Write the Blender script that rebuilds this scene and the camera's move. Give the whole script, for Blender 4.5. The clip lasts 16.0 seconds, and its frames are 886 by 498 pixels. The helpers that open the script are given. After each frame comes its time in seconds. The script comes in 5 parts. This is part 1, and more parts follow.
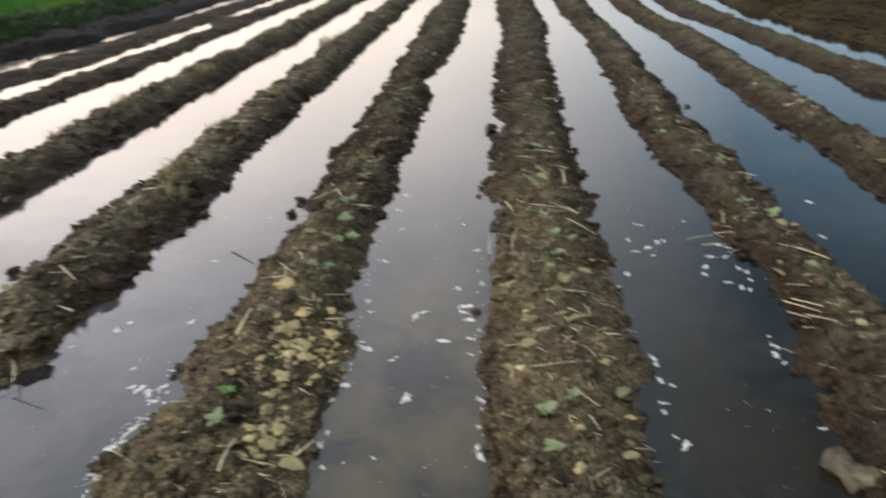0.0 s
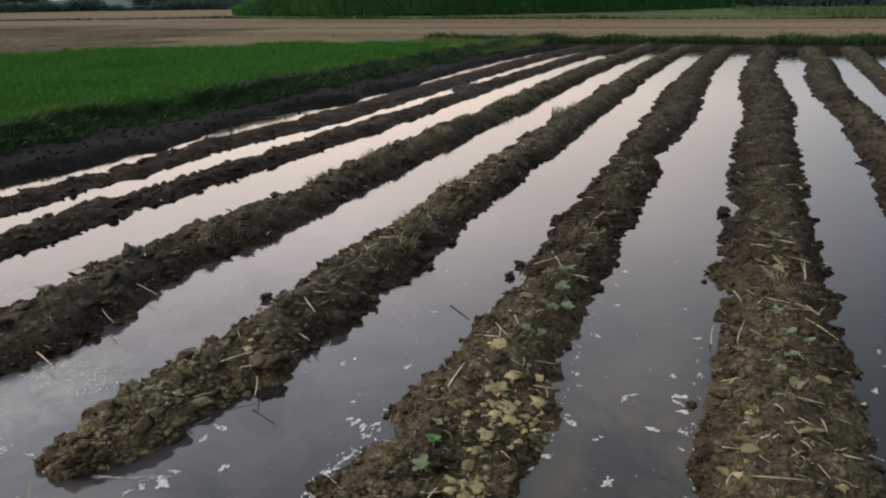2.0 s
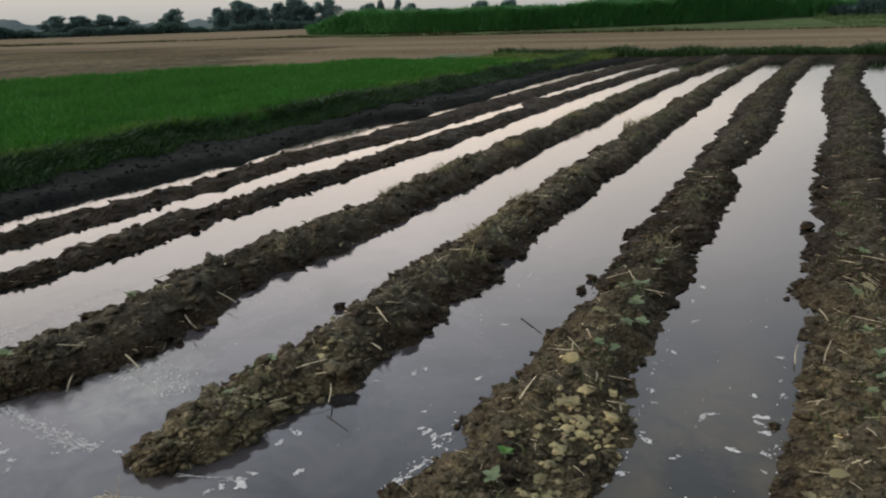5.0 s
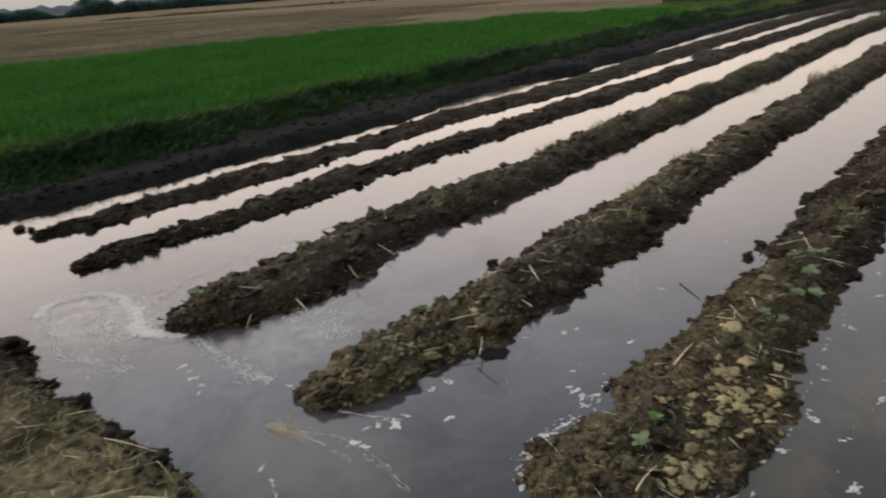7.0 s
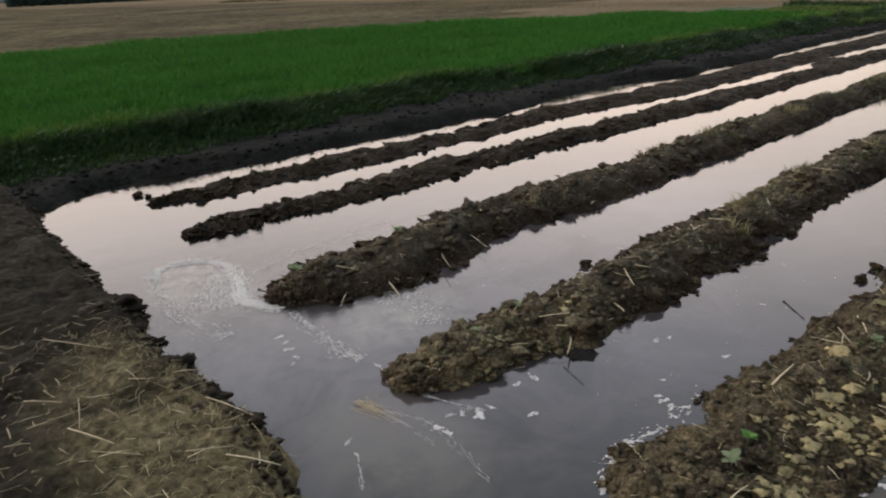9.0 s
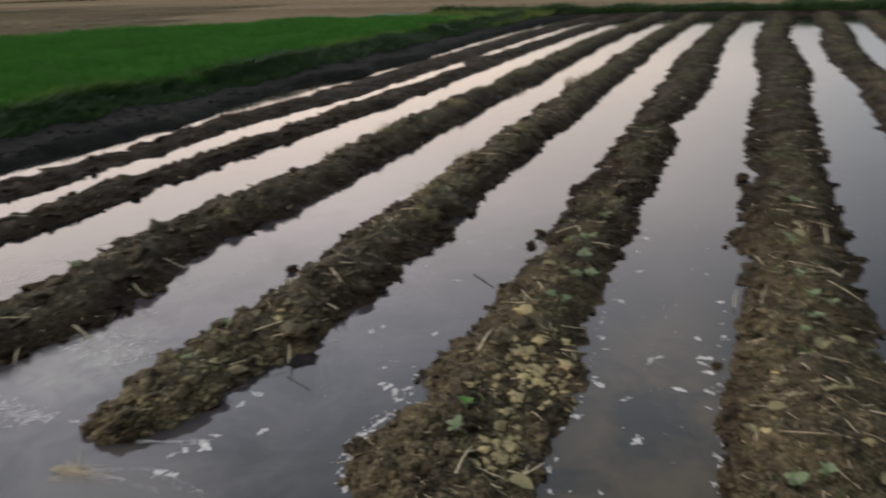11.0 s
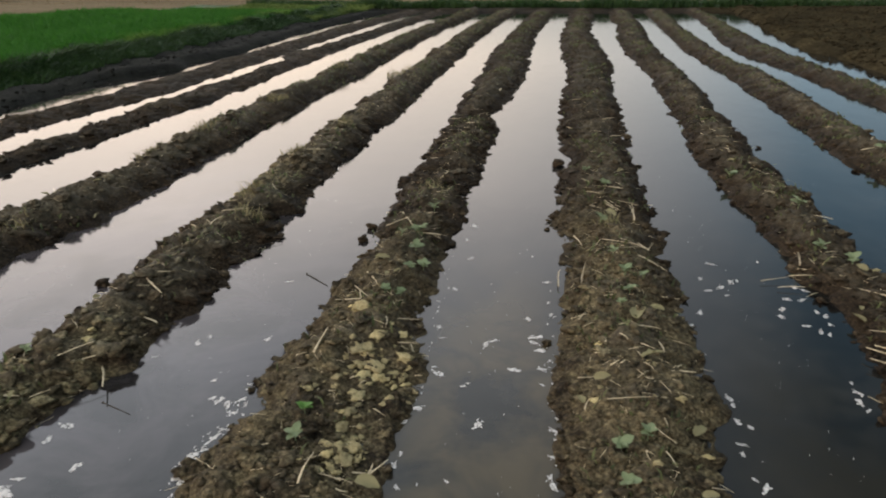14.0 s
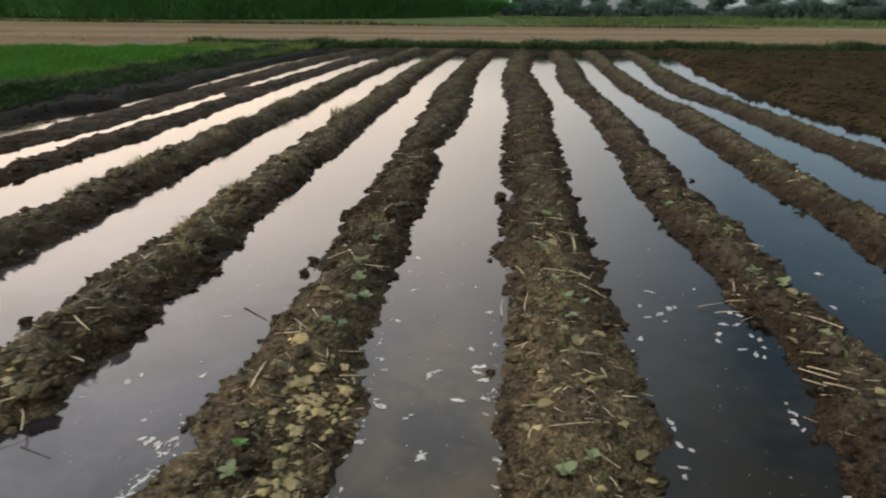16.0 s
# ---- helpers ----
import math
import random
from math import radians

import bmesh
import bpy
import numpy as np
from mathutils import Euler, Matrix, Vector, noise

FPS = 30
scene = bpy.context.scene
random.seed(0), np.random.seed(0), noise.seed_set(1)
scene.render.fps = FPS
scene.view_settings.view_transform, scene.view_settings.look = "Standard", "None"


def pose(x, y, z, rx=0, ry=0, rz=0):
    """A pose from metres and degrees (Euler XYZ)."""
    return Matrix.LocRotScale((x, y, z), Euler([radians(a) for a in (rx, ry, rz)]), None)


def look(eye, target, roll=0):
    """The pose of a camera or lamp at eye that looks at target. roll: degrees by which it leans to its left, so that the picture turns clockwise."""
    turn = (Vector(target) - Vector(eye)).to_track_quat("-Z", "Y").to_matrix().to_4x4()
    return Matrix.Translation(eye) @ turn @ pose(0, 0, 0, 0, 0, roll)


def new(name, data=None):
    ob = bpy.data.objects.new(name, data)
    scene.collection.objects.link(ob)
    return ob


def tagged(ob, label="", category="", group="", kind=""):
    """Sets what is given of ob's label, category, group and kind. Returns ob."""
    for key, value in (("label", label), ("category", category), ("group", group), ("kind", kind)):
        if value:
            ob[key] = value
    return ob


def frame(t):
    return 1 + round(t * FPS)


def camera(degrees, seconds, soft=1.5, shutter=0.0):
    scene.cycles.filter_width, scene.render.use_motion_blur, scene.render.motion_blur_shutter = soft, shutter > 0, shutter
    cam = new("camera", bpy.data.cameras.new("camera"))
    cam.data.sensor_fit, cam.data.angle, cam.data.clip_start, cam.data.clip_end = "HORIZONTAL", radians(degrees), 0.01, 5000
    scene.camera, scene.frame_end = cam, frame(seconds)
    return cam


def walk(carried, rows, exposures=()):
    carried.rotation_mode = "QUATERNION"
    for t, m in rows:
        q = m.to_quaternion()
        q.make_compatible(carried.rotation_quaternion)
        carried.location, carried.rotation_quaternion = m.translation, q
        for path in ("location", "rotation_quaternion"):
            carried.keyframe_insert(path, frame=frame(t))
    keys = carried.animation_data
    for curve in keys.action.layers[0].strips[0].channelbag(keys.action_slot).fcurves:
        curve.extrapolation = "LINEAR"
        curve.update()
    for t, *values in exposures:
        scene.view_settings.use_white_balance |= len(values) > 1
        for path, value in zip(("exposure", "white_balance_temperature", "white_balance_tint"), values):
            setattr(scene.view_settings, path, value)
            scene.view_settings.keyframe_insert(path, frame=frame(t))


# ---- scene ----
cam = camera(64.9, 16.0, soft=2.1, shutter=0.9)
ROWS = [
    (0.0, 0.078, 0.063, 1.488, 64.91, 0.92, 0.00),
    (0.5, 0.018, 0.044, 1.496, 66.25, 1.29, 5.00),
    (1.0, 0.001, 0.017, 1.501, 66.69, 2.11, 10.58),
    (1.5, 0.005, 0.026, 1.505, 67.30, 2.06, 16.96),
    (2.0, 0.027, 0.028, 1.520, 70.42, 0.64, 18.29),
    (2.5, 0.017, 0.033, 1.514, 70.54, 0.79, 19.13),
    (3.0, 0.010, 0.027, 1.513, 72.54, -0.07, 19.32),
    (3.2, 0.011, 0.021, 1.515, 72.33, 0.27, 20.12),
    (5.3, 0.006, 0.007, 1.508, 71.38, 1.95, 24.80),
    (5.5, 0.004, 0.014, 1.501, 71.03, 2.15, 25.85),
    (6.0, -0.005, 0.016, 1.491, 70.42, 2.71, 29.03),
    (6.5, 0.012, -0.009, 1.508, 69.69, 3.68, 33.02),
    (7.0, 0.018, -0.009, 1.514, 68.99, 4.31, 36.15),
    (7.5, 0.016, -0.034, 1.520, 69.10, 4.05, 39.48),
    (8.0, 0.007, -0.046, 1.520, 69.07, 3.03, 42.72),
    (8.2, 0.003, -0.047, 1.522, 68.94, 2.96, 43.63),
    (8.8, -0.001, -0.052, 1.521, 68.90, 2.60, 44.60),
    (9.6, -0.005, -0.057, 1.518, 69.40, 1.60, 40.60),
    (10.3, -0.008, -0.058, 1.515, 69.73, 0.92, 30.36),
    (10.5, -0.016, -0.051, 1.515, 69.21, 1.35, 26.57),
    (11.0, -0.023, -0.041, 1.504, 68.45, 1.82, 18.73),
    (11.5, -0.031, -0.040, 1.503, 68.10, 2.26, 13.80),
    (12.0, -0.030, -0.013, 1.500, 68.85, 1.59, 11.38),
    (12.5, -0.030, 0.006, 1.492, 68.91, 1.49, 9.38),
    (13.0, -0.023, -0.001, 1.491, 68.56, 1.21, 8.17),
    (13.5, -0.020, -0.012, 1.485, 68.23, 0.61, 6.45),
    (14.0, -0.017, 0.012, 1.482, 67.79, 0.37, 4.79),
    (14.5, -0.015, 0.004, 1.481, 67.97, 0.25, 3.77),
    (15.0, -0.009, 0.011, 1.479, 68.08, 0.37, 2.80),
    (15.5, -0.008, 0.011, 1.470, 69.80, 0.34, 2.08),
    (16.0, 0.006, 0.022, 1.443, 70.87, -0.42, 0.44),
]
# seconds, stops, kelvin, tint
EXPOSURES = [(0.0, 0.40, 6500, -1), (0.5, 0.03, 6580, -2), (1.0, 0.06, 6580, -1), (1.5, -0.29, 6420, 5), (2.0, -0.25, 6420, 1), (3.2, -0.19, 6300, -3), (5.3, -0.35, 6300, -3), (6.0, -0.37, 6340, -3),
             (7.0, -0.31, 6580, 0), (8.2, -0.21, 6580, 1), (10.3, -0.42, 6460, 1), (11.0, -0.32, 6460, 1), (12.0, -0.21, 6580, -2), (13.0, -0.16, 6660, -2), (14.5, -0.02, 6660, -3), (16.0, -0.02, 6900, -1)]
walk(cam, [(t, pose(x, y, z, rx, ry, rz)) for t, x, y, z, rx, ry, rz in ROWS], EXPOSURES)

# ---- sky and light: a hazy dusk, the glow of the set sun to the left ----
SUN_BEARING = 105.0          # degrees to the left of the rows' direction
world = bpy.data.worlds.new("dusk_sky")
scene.world = world
world.use_nodes = True
wn, wl = world.node_tree.nodes, world.node_tree.links
wn.clear()


def wmath(op, a, b=None):
    n = wn.new("ShaderNodeMath")
    n.operation = op
    for i, v in enumerate((a, b)):
        if v is None:
            continue
        if isinstance(v, (int, float)):
            n.inputs[i].default_value = v
        else:
            wl.new(v, n.inputs[i])
    return n.outputs[0]


def wramp(value, stops):
    n = wn.new("ShaderNodeValToRGB")
    e = n.color_ramp.elements
    while len(e) < len(stops):
        e.new(0.5)
    for el, (p, c) in zip(e, stops):
        el.position, el.color = p, (*c, 1)
    wl.new(value, n.inputs[0])
    return n.outputs[0]


def wmix(fac, a, b, blend="MIX"):
    n = wn.new("ShaderNodeMix")
    n.data_type, n.blend_type = "RGBA", blend
    for i, v in ((0, fac), (6, a), (7, b)):
        if isinstance(v, (int, float)):
            n.inputs[i].default_value = v
        elif isinstance(v, tuple):
            n.inputs[i].default_value = (*v, 1)
        else:
            wl.new(v, n.inputs[i])
    return n.outputs[2]


coord = wn.new("ShaderNodeTexCoord")
axes = wn.new("ShaderNodeSeparateXYZ")
wl.new(coord.outputs["Generated"], axes.inputs[0])
up = axes.outputs[2]
sb = radians(SUN_BEARING)
# 0 away from the sunset, 1 towards it
toward = wmath("ADD", wmath("MULTIPLY", axes.outputs[0], -0.5 * math.sin(sb)), wmath("ADD", wmath("MULTIPLY", axes.outputs[1], 0.5 * math.cos(sb)), 0.5))
warm_side = wramp(up, [(0.0, (0.67, 0.605, 0.61)), (0.05, (1.00, 0.84, 0.80)), (0.12, (2.95, 2.24, 1.92)), (0.30, (4.08, 3.40, 3.38)), (0.5, (3.05, 2.95, 3.45)), (0.75, (1.65, 1.85, 2.2)), (1.0, (0.97, 1.0, 1.05))])
cool_side = wramp(up, [(0.0, (0.42, 0.46, 0.52)), (0.05, (0.48, 0.54, 0.62)), (0.12, (0.54, 0.68, 0.88)), (0.30, (0.30, 0.46, 0.68)), (0.5, (0.12, 0.20, 0.31)), (0.75, (0.14, 0.18, 0.23)), (1.0, (0.50, 0.55, 0.60))])
haze = wmix(wramp(toward, [(0.20, (0, 0, 0)), (0.38, (0.58, 0.58, 0.58)), (0.60, (1, 1, 1))]), cool_side, warm_side)
air = wn.new("ShaderNodeTexSky")
air.sky_type = "NISHITA"
air.sun_disc = False
air.sun_elevation = radians(2.5)
air.sun_rotation = radians(-SUN_BEARING)
air.dust_density = 3.0
clear = wmix(1.0, air.outputs[0], (0.10, 0.10, 0.10), "MULTIPLY")
background = wn.new("ShaderNodeBackground")
wl.new(wmix(0.12, haze, clear), background.inputs[0])
background.inputs[1].default_value = 1.0
wl.new(background.outputs[0], wn.new("ShaderNodeOutputWorld").inputs[0])

sun = new("dusk_sun", bpy.data.lights.new("dusk_sun", "SUN"))
sun.data.energy, sun.data.angle, sun.data.color = 0.6, radians(20), (1.0, 0.82, 0.68)
sun.matrix_world = look((-40 * math.sin(sb), 40 * math.cos(sb), 14), (0, 0, 0))


# ---- materials ----
class Shader:
    """A node material with a Principled shader."""

    def __init__(self, name, rough=0.8, ior=1.45, specular=0.5):
        self.m = bpy.data.materials.new(name)
        self.m.use_nodes = True
        self.n, self.l = self.m.node_tree.nodes, self.m.node_tree.links
        self.p = self.n["Principled BSDF"]
        self.p.inputs["Roughness"].default_value = rough
        self.p.inputs["IOR"].default_value = ior
        self.p.inputs["Specular IOR Level"].default_value = specular
        self.place = self.n.new("ShaderNodeNewGeometry")
        self.who = self.n.new("ShaderNodeObjectInfo")

    def noise(self, scale, detail=4.0, rough=0.6, stretch=(1, 1, 1), distort=0.0):
        m = self.n.new("ShaderNodeMapping")
        m.inputs["Scale"].default_value = stretch
        self.l.new(self.place.outputs["Position"], m.inputs[0])
        t = self.n.new("ShaderNodeTexNoise")
        for key, v in (("Scale", scale), ("Detail", detail), ("Roughness", rough), ("Distortion", distort)):
            t.inputs[key].default_value = v
        self.l.new(m.outputs[0], t.inputs["Vector"])
        return t.outputs["Fac"]

    def cells(self, scale):
        t = self.n.new("ShaderNodeTexVoronoi")
        t.inputs["Scale"].default_value = scale
        self.l.new(self.place.outputs["Position"], t.inputs["Vector"])
        return t.outputs["Distance"]

    def ramp(self, value, stops):
        r = self.n.new("ShaderNodeValToRGB")
        e = r.color_ramp.elements
        while len(e) < len(stops):
            e.new(0.5)
        for el, (p, c) in zip(e, stops):
            el.position, el.color = p, (*((c,) * 3 if isinstance(c, (int, float)) else c), 1)
        self.l.new(value, r.inputs[0])
        return r.outputs[0]

    def mix(self, fac, a, b, blend="MIX"):
        x = self.n.new("ShaderNodeMix")
        x.data_type, x.blend_type = "RGBA", blend
        for i, v in ((0, fac), (6, a), (7, b)):
            if isinstance(v, (int, float)):
                x.inputs[i].default_value = v
            elif isinstance(v, tuple):
                x.inputs[i].default_value = (*v, 1)
            else:
                self.l.new(v, x.inputs[i])
        return x.outputs[2]

    def colour(self, socket):
        self.l.new(socket, self.p.inputs["Base Color"])
        return self

    def gloss(self, socket):
        self.l.new(socket, self.p.inputs["Roughness"])
        return self

    def bump(self, height, strength=0.5, distance=0.01):
        b = self.n.new("ShaderNodeBump")
        b.inputs["Strength"].default_value, b.inputs["Distance"].default_value = strength, distance
        self.l.new(height, b.inputs["Height"])
        self.l.new(b.outputs[0], self.p.inputs["Normal"])
        return self


def spot(sh, x, y, rx, ry):
    """1 at a place, falling to 0 at rx, ry metres from it."""
    m = sh.n.new("ShaderNodeMapping")
    m.vector_type = "TEXTURE"
    m.inputs["Location"].default_value, m.inputs["Scale"].default_value = (x, y, 0), (rx, ry, 1)
    sh.l.new(sh.place.outputs["Position"], m.inputs[0])
    g = sh.n.new("ShaderNodeTexGradient")
    g.gradient_type = "SPHERICAL"
    sh.l.new(m.outputs[0], g.inputs[0])
    return g.outputs["Fac"]


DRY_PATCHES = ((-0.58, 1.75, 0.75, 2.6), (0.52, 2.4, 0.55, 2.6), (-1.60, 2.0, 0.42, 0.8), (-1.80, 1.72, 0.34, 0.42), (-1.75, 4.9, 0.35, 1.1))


def earth(name, dark, mid, light, rough=(0.55, 0.95), grain=60.0, patch=2.2, bump=0.012, pieces=False, dry=None, specular=0.10):
    s = Shader(name, specular=specular)
    fine = s.noise(grain, 6, 0.7)
    broad = s.noise(patch, 4, 0.6)
    base = s.ramp(fine, [(0.36, dark), (0.52, mid), (0.70, light)])
    tone = s.ramp(broad, [(0.3, (0.55, 0.55, 0.58)), (0.7, (1.35, 1.3, 1.2))])
    varied = s.mix(1.0, base, tone, "MULTIPLY")
    if dry:
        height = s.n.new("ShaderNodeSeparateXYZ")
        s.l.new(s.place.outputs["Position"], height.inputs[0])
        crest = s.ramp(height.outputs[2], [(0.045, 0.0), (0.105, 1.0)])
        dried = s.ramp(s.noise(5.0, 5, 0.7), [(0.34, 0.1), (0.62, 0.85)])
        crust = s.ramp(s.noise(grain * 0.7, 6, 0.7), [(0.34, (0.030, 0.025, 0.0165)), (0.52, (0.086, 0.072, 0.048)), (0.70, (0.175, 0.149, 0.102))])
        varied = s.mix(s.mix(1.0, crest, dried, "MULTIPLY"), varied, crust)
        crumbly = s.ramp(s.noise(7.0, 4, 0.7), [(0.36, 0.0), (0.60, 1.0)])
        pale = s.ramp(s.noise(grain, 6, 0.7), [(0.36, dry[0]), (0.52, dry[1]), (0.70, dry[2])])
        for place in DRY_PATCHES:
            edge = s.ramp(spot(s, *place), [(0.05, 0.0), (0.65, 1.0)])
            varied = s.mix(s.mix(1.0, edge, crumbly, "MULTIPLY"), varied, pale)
    odd = s.ramp(s.who.outputs["Random"] if pieces else s.noise(28.0, 2), [(0.0, (0.7, 0.7, 0.72)), (0.6, (1.05, 1.02, 1.0)), (0.84, (1.35, 1.32, 1.25)), (1.0, (2.1, 2.15, 2.1) if dry else (1.5, 1.45, 1.35))])
    s.colour(s.mix(1.0, varied, odd, "MULTIPLY"))
    s.gloss(s.ramp(s.noise(9.0, 3), [(0.35, rough[0]), (0.65, rough[1])]))
    relief = s.mix(0.5, s.noise(grain * 1.6, 5, 0.75), s.cells(grain * 0.9))
    s.bump(relief, 0.9, bump)
    return s.m


def herb(name, low, high, rough=0.5, by_island=True, thin=0.4, specular=0.3):
    """A leaf: part of the light passes through it."""
    s = Shader(name, rough, specular=specular)
    source = s.place.outputs["Random Per Island"] if by_island else s.noise(30, 3)
    c = s.ramp(source, [(0.0, low), (1.0, high)])
    patch = s.ramp(s.noise(0.8, 3), [(0.3, (0.8, 0.85, 0.8)), (0.7, (1.15, 1.12, 1.1))])
    c = s.mix(1.0, c, patch, "MULTIPLY")
    s.colour(c)
    through_leaf = s.n.new("ShaderNodeBsdfTranslucent")
    s.l.new(c, through_leaf.inputs[0])
    both = s.n.new("ShaderNodeMixShader")
    both.inputs[0].default_value = thin
    s.l.new(s.p.outputs[0], both.inputs[1])
    s.l.new(through_leaf.outputs[0], both.inputs[2])
    s.l.new(both.outputs[0], s.n["Material Output"].inputs[0])
    return s.m


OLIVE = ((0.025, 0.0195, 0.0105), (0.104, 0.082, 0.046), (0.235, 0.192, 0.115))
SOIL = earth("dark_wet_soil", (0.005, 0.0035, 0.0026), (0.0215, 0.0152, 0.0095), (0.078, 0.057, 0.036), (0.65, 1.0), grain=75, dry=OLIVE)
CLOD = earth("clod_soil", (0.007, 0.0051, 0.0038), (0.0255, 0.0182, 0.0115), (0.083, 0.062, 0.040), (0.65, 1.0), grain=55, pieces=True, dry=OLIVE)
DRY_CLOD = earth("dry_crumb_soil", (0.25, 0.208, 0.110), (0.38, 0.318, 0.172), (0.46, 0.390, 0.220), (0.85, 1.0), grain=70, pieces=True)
GREY_CLOD = earth("grey_clod_soil", (0.062, 0.054, 0.037), (0.105, 0.092, 0.064), (0.150, 0.133, 0.095), (0.9, 1.0), grain=40, specular=0.05)
MUD = earth("bank_mud", (0.008, 0.006, 0.0045), (0.020, 0.016, 0.011), (0.046, 0.036, 0.025), (0.85, 1.0), grain=30, specular=0.08)
LEDGE = earth("ledge_mud", (0.0066, 0.0068, 0.0060), (0.0138, 0.0142, 0.0125), (0.029, 0.0295, 0.0262), (0.9, 1.0), grain=26, specular=0.05)
FURROW_BED = earth("furrow_mud", (0.02, 0.018, 0.015), (0.04, 0.035, 0.03), (0.07, 0.06, 0.05), grain=12)
FALLOW = earth("fallow_soil", (0.058, 0.050, 0.033), (0.104, 0.089, 0.061), (0.155, 0.134, 0.094), (0.95, 1.0), grain=3.0, patch=0.15, specular=0.0)
PLOUGHED = earth("ploughed_soil", (0.015, 0.0125, 0.0074), (0.033, 0.0275, 0.0168), (0.054, 0.046, 0.029), (0.95, 1.0), grain=20, patch=0.9, specular=0.0)
TURF = earth("turf", (0.008, 0.020, 0.006), (0.016, 0.048, 0.010), (0.03, 0.075, 0.018), grain=14)
MEADOW = earth("far_meadow", (0.045, 0.075, 0.03), (0.08, 0.105, 0.05), (0.14, 0.14, 0.08), grain=0.6, patch=0.03, specular=0.0)

s = Shader("stubble_field", 1.0, specular=0.0)
bands = s.noise(0.10, 5, 0.6, (0.15, 1.0, 1.0))
s.colour(s.mix(1.0, s.ramp(bands, [(0.3, (0.100, 0.074, 0.047)), (0.5, (0.165, 0.125, 0.083)), (0.7, (0.225, 0.175, 0.118))]),
               s.ramp(s.noise(3.0, 5, 0.7), [(0.3, (0.75, 0.75, 0.75)), (0.7, (1.15, 1.15, 1.12))]), "MULTIPLY"))
STUBBLE = s.m

s = Shader("silty_water", 0.05, 1.35)
silt = s.mix(0.45, s.noise(1.3, 5, 0.6, distort=0.6), s.noise(11.0, 5, 0.65, distort=0.4))
clear_water = s.ramp(silt, [(0.3, (0.003, 0.003, 0.0028)), (0.5, (0.009, 0.0086, 0.0076)), (0.72, (0.028, 0.025, 0.021))])
murk = s.ramp(s.noise(2.6, 4, 0.6, distort=0.5), [(0.36, 0.15), (0.58, 1.0)])
for place, mud_colour in (((-2.1, 3.0, 1.7, 3.2), (0.072, 0.060, 0.063)), ((-0.02, 1.9, 0.45, 1.8), (0.070, 0.051, 0.026)), ((1.03, 1.7, 0.36, 1.5), (0.0165, 0.0128, 0.0068)), ((-2.2, 1.25, 1.4, 0.75), (0.084, 0.069, 0.066))):
    clear_water = s.mix(s.mix(1.0, s.ramp(spot(s, *place), [(0.0, 0.0), (0.6, 0.75)]), murk, "MULTIPLY"), clear_water, mud_colour)
for place in ((-3.45, 1.50, 0.52, 0.34), (-2.35, 1.95, 0.35, 0.4)):
    veil = s.ramp(s.noise(7.0, 5, 0.6, (1, 1, 1), 1.2), [(0.35, 0.0), (0.65, 1.0)])
    clear_water = s.mix(s.mix(1.0, s.ramp(spot(s, *place), [(0.0, 0.0), (0.5, 0.9)]), veil, "MULTIPLY"), clear_water, (0.15, 0.14, 0.115))
plume = s.mix(1.0, s.ramp(spot(s, -1.62, 1.22, 0.55, 0.36), [(0.05, 0.0), (0.6, 1.0)]), s.ramp(s.noise(9, 4), [(0.3, 0.2), (0.65, 0.9)]), "MULTIPLY")
s.colour(s.mix(plume, clear_water, (0.085, 0.072, 0.058)))
s.gloss(s.ramp(s.noise(5.0, 3), [(0.3, 0.03), (0.7, 0.10)]))
swell = s.noise(6.0, 3, 0.5, (1.0, 0.6, 1.0))
chop = s.mix(s.ramp(spot(s, -3.3, 1.9, 1.1, 1.3), [(0.1, 0.0), (0.7, 1.0)]), (0, 0, 0), s.mix(1.0, s.noise(16, 4, 0.6, (1.6, 0.7, 1.0), 1.5), (3.0, 3.0, 3.0), "MULTIPLY"))
s.bump(s.mix(1.0, swell, chop, "ADD"), 0.10, 0.012)
WATER = s.m

s = Shader("foam", 0.45)
s.colour(s.ramp(s.noise(120, 3), [(0.3, (0.31, 0.283, 0.262)), (0.7, (0.63, 0.578, 0.545))]))
s.bump(s.cells(180), 0.5, 0.003)
FOAM = s.m

s = Shader("bank_mud_with_straw", specular=0.08)
wet = s.ramp(s.noise(30, 6, 0.7), [(0.36, (0.008, 0.006, 0.0045)), (0.52, (0.020, 0.016, 0.011)), (0.70, (0.046, 0.036, 0.025))])
chaff = s.ramp(s.noise(24, 6, 0.7), [(0.36, (0.030, 0.024, 0.0135)), (0.52, (0.120, 0.097, 0.054)), (0.70, (0.225, 0.187, 0.110))])
cover = s.mix(1.0, s.ramp(spot(s, -1.95, 0.80, 1.25, 0.62), [(0.05, 0.0), (0.45, 1.0)]), s.ramp(s.noise(2.4, 5, 0.65), [(0.30, 0.0), (0.50, 1.0)]), "MULTIPLY")
s.colour(s.mix(1.0, s.mix(cover, wet, chaff), s.ramp(s.noise(1.6, 4), [(0.3, (0.6, 0.6, 0.6)), (0.7, (1.3, 1.28, 1.2))]), "MULTIPLY"))
s.gloss(s.ramp(s.noise(9, 3), [(0.35, 0.8), (0.65, 1.0)]))
s.bump(s.mix(0.5, s.noise(48, 5, 0.75), s.cells(27)), 0.9, 0.012)
BANK_MUD = s.m

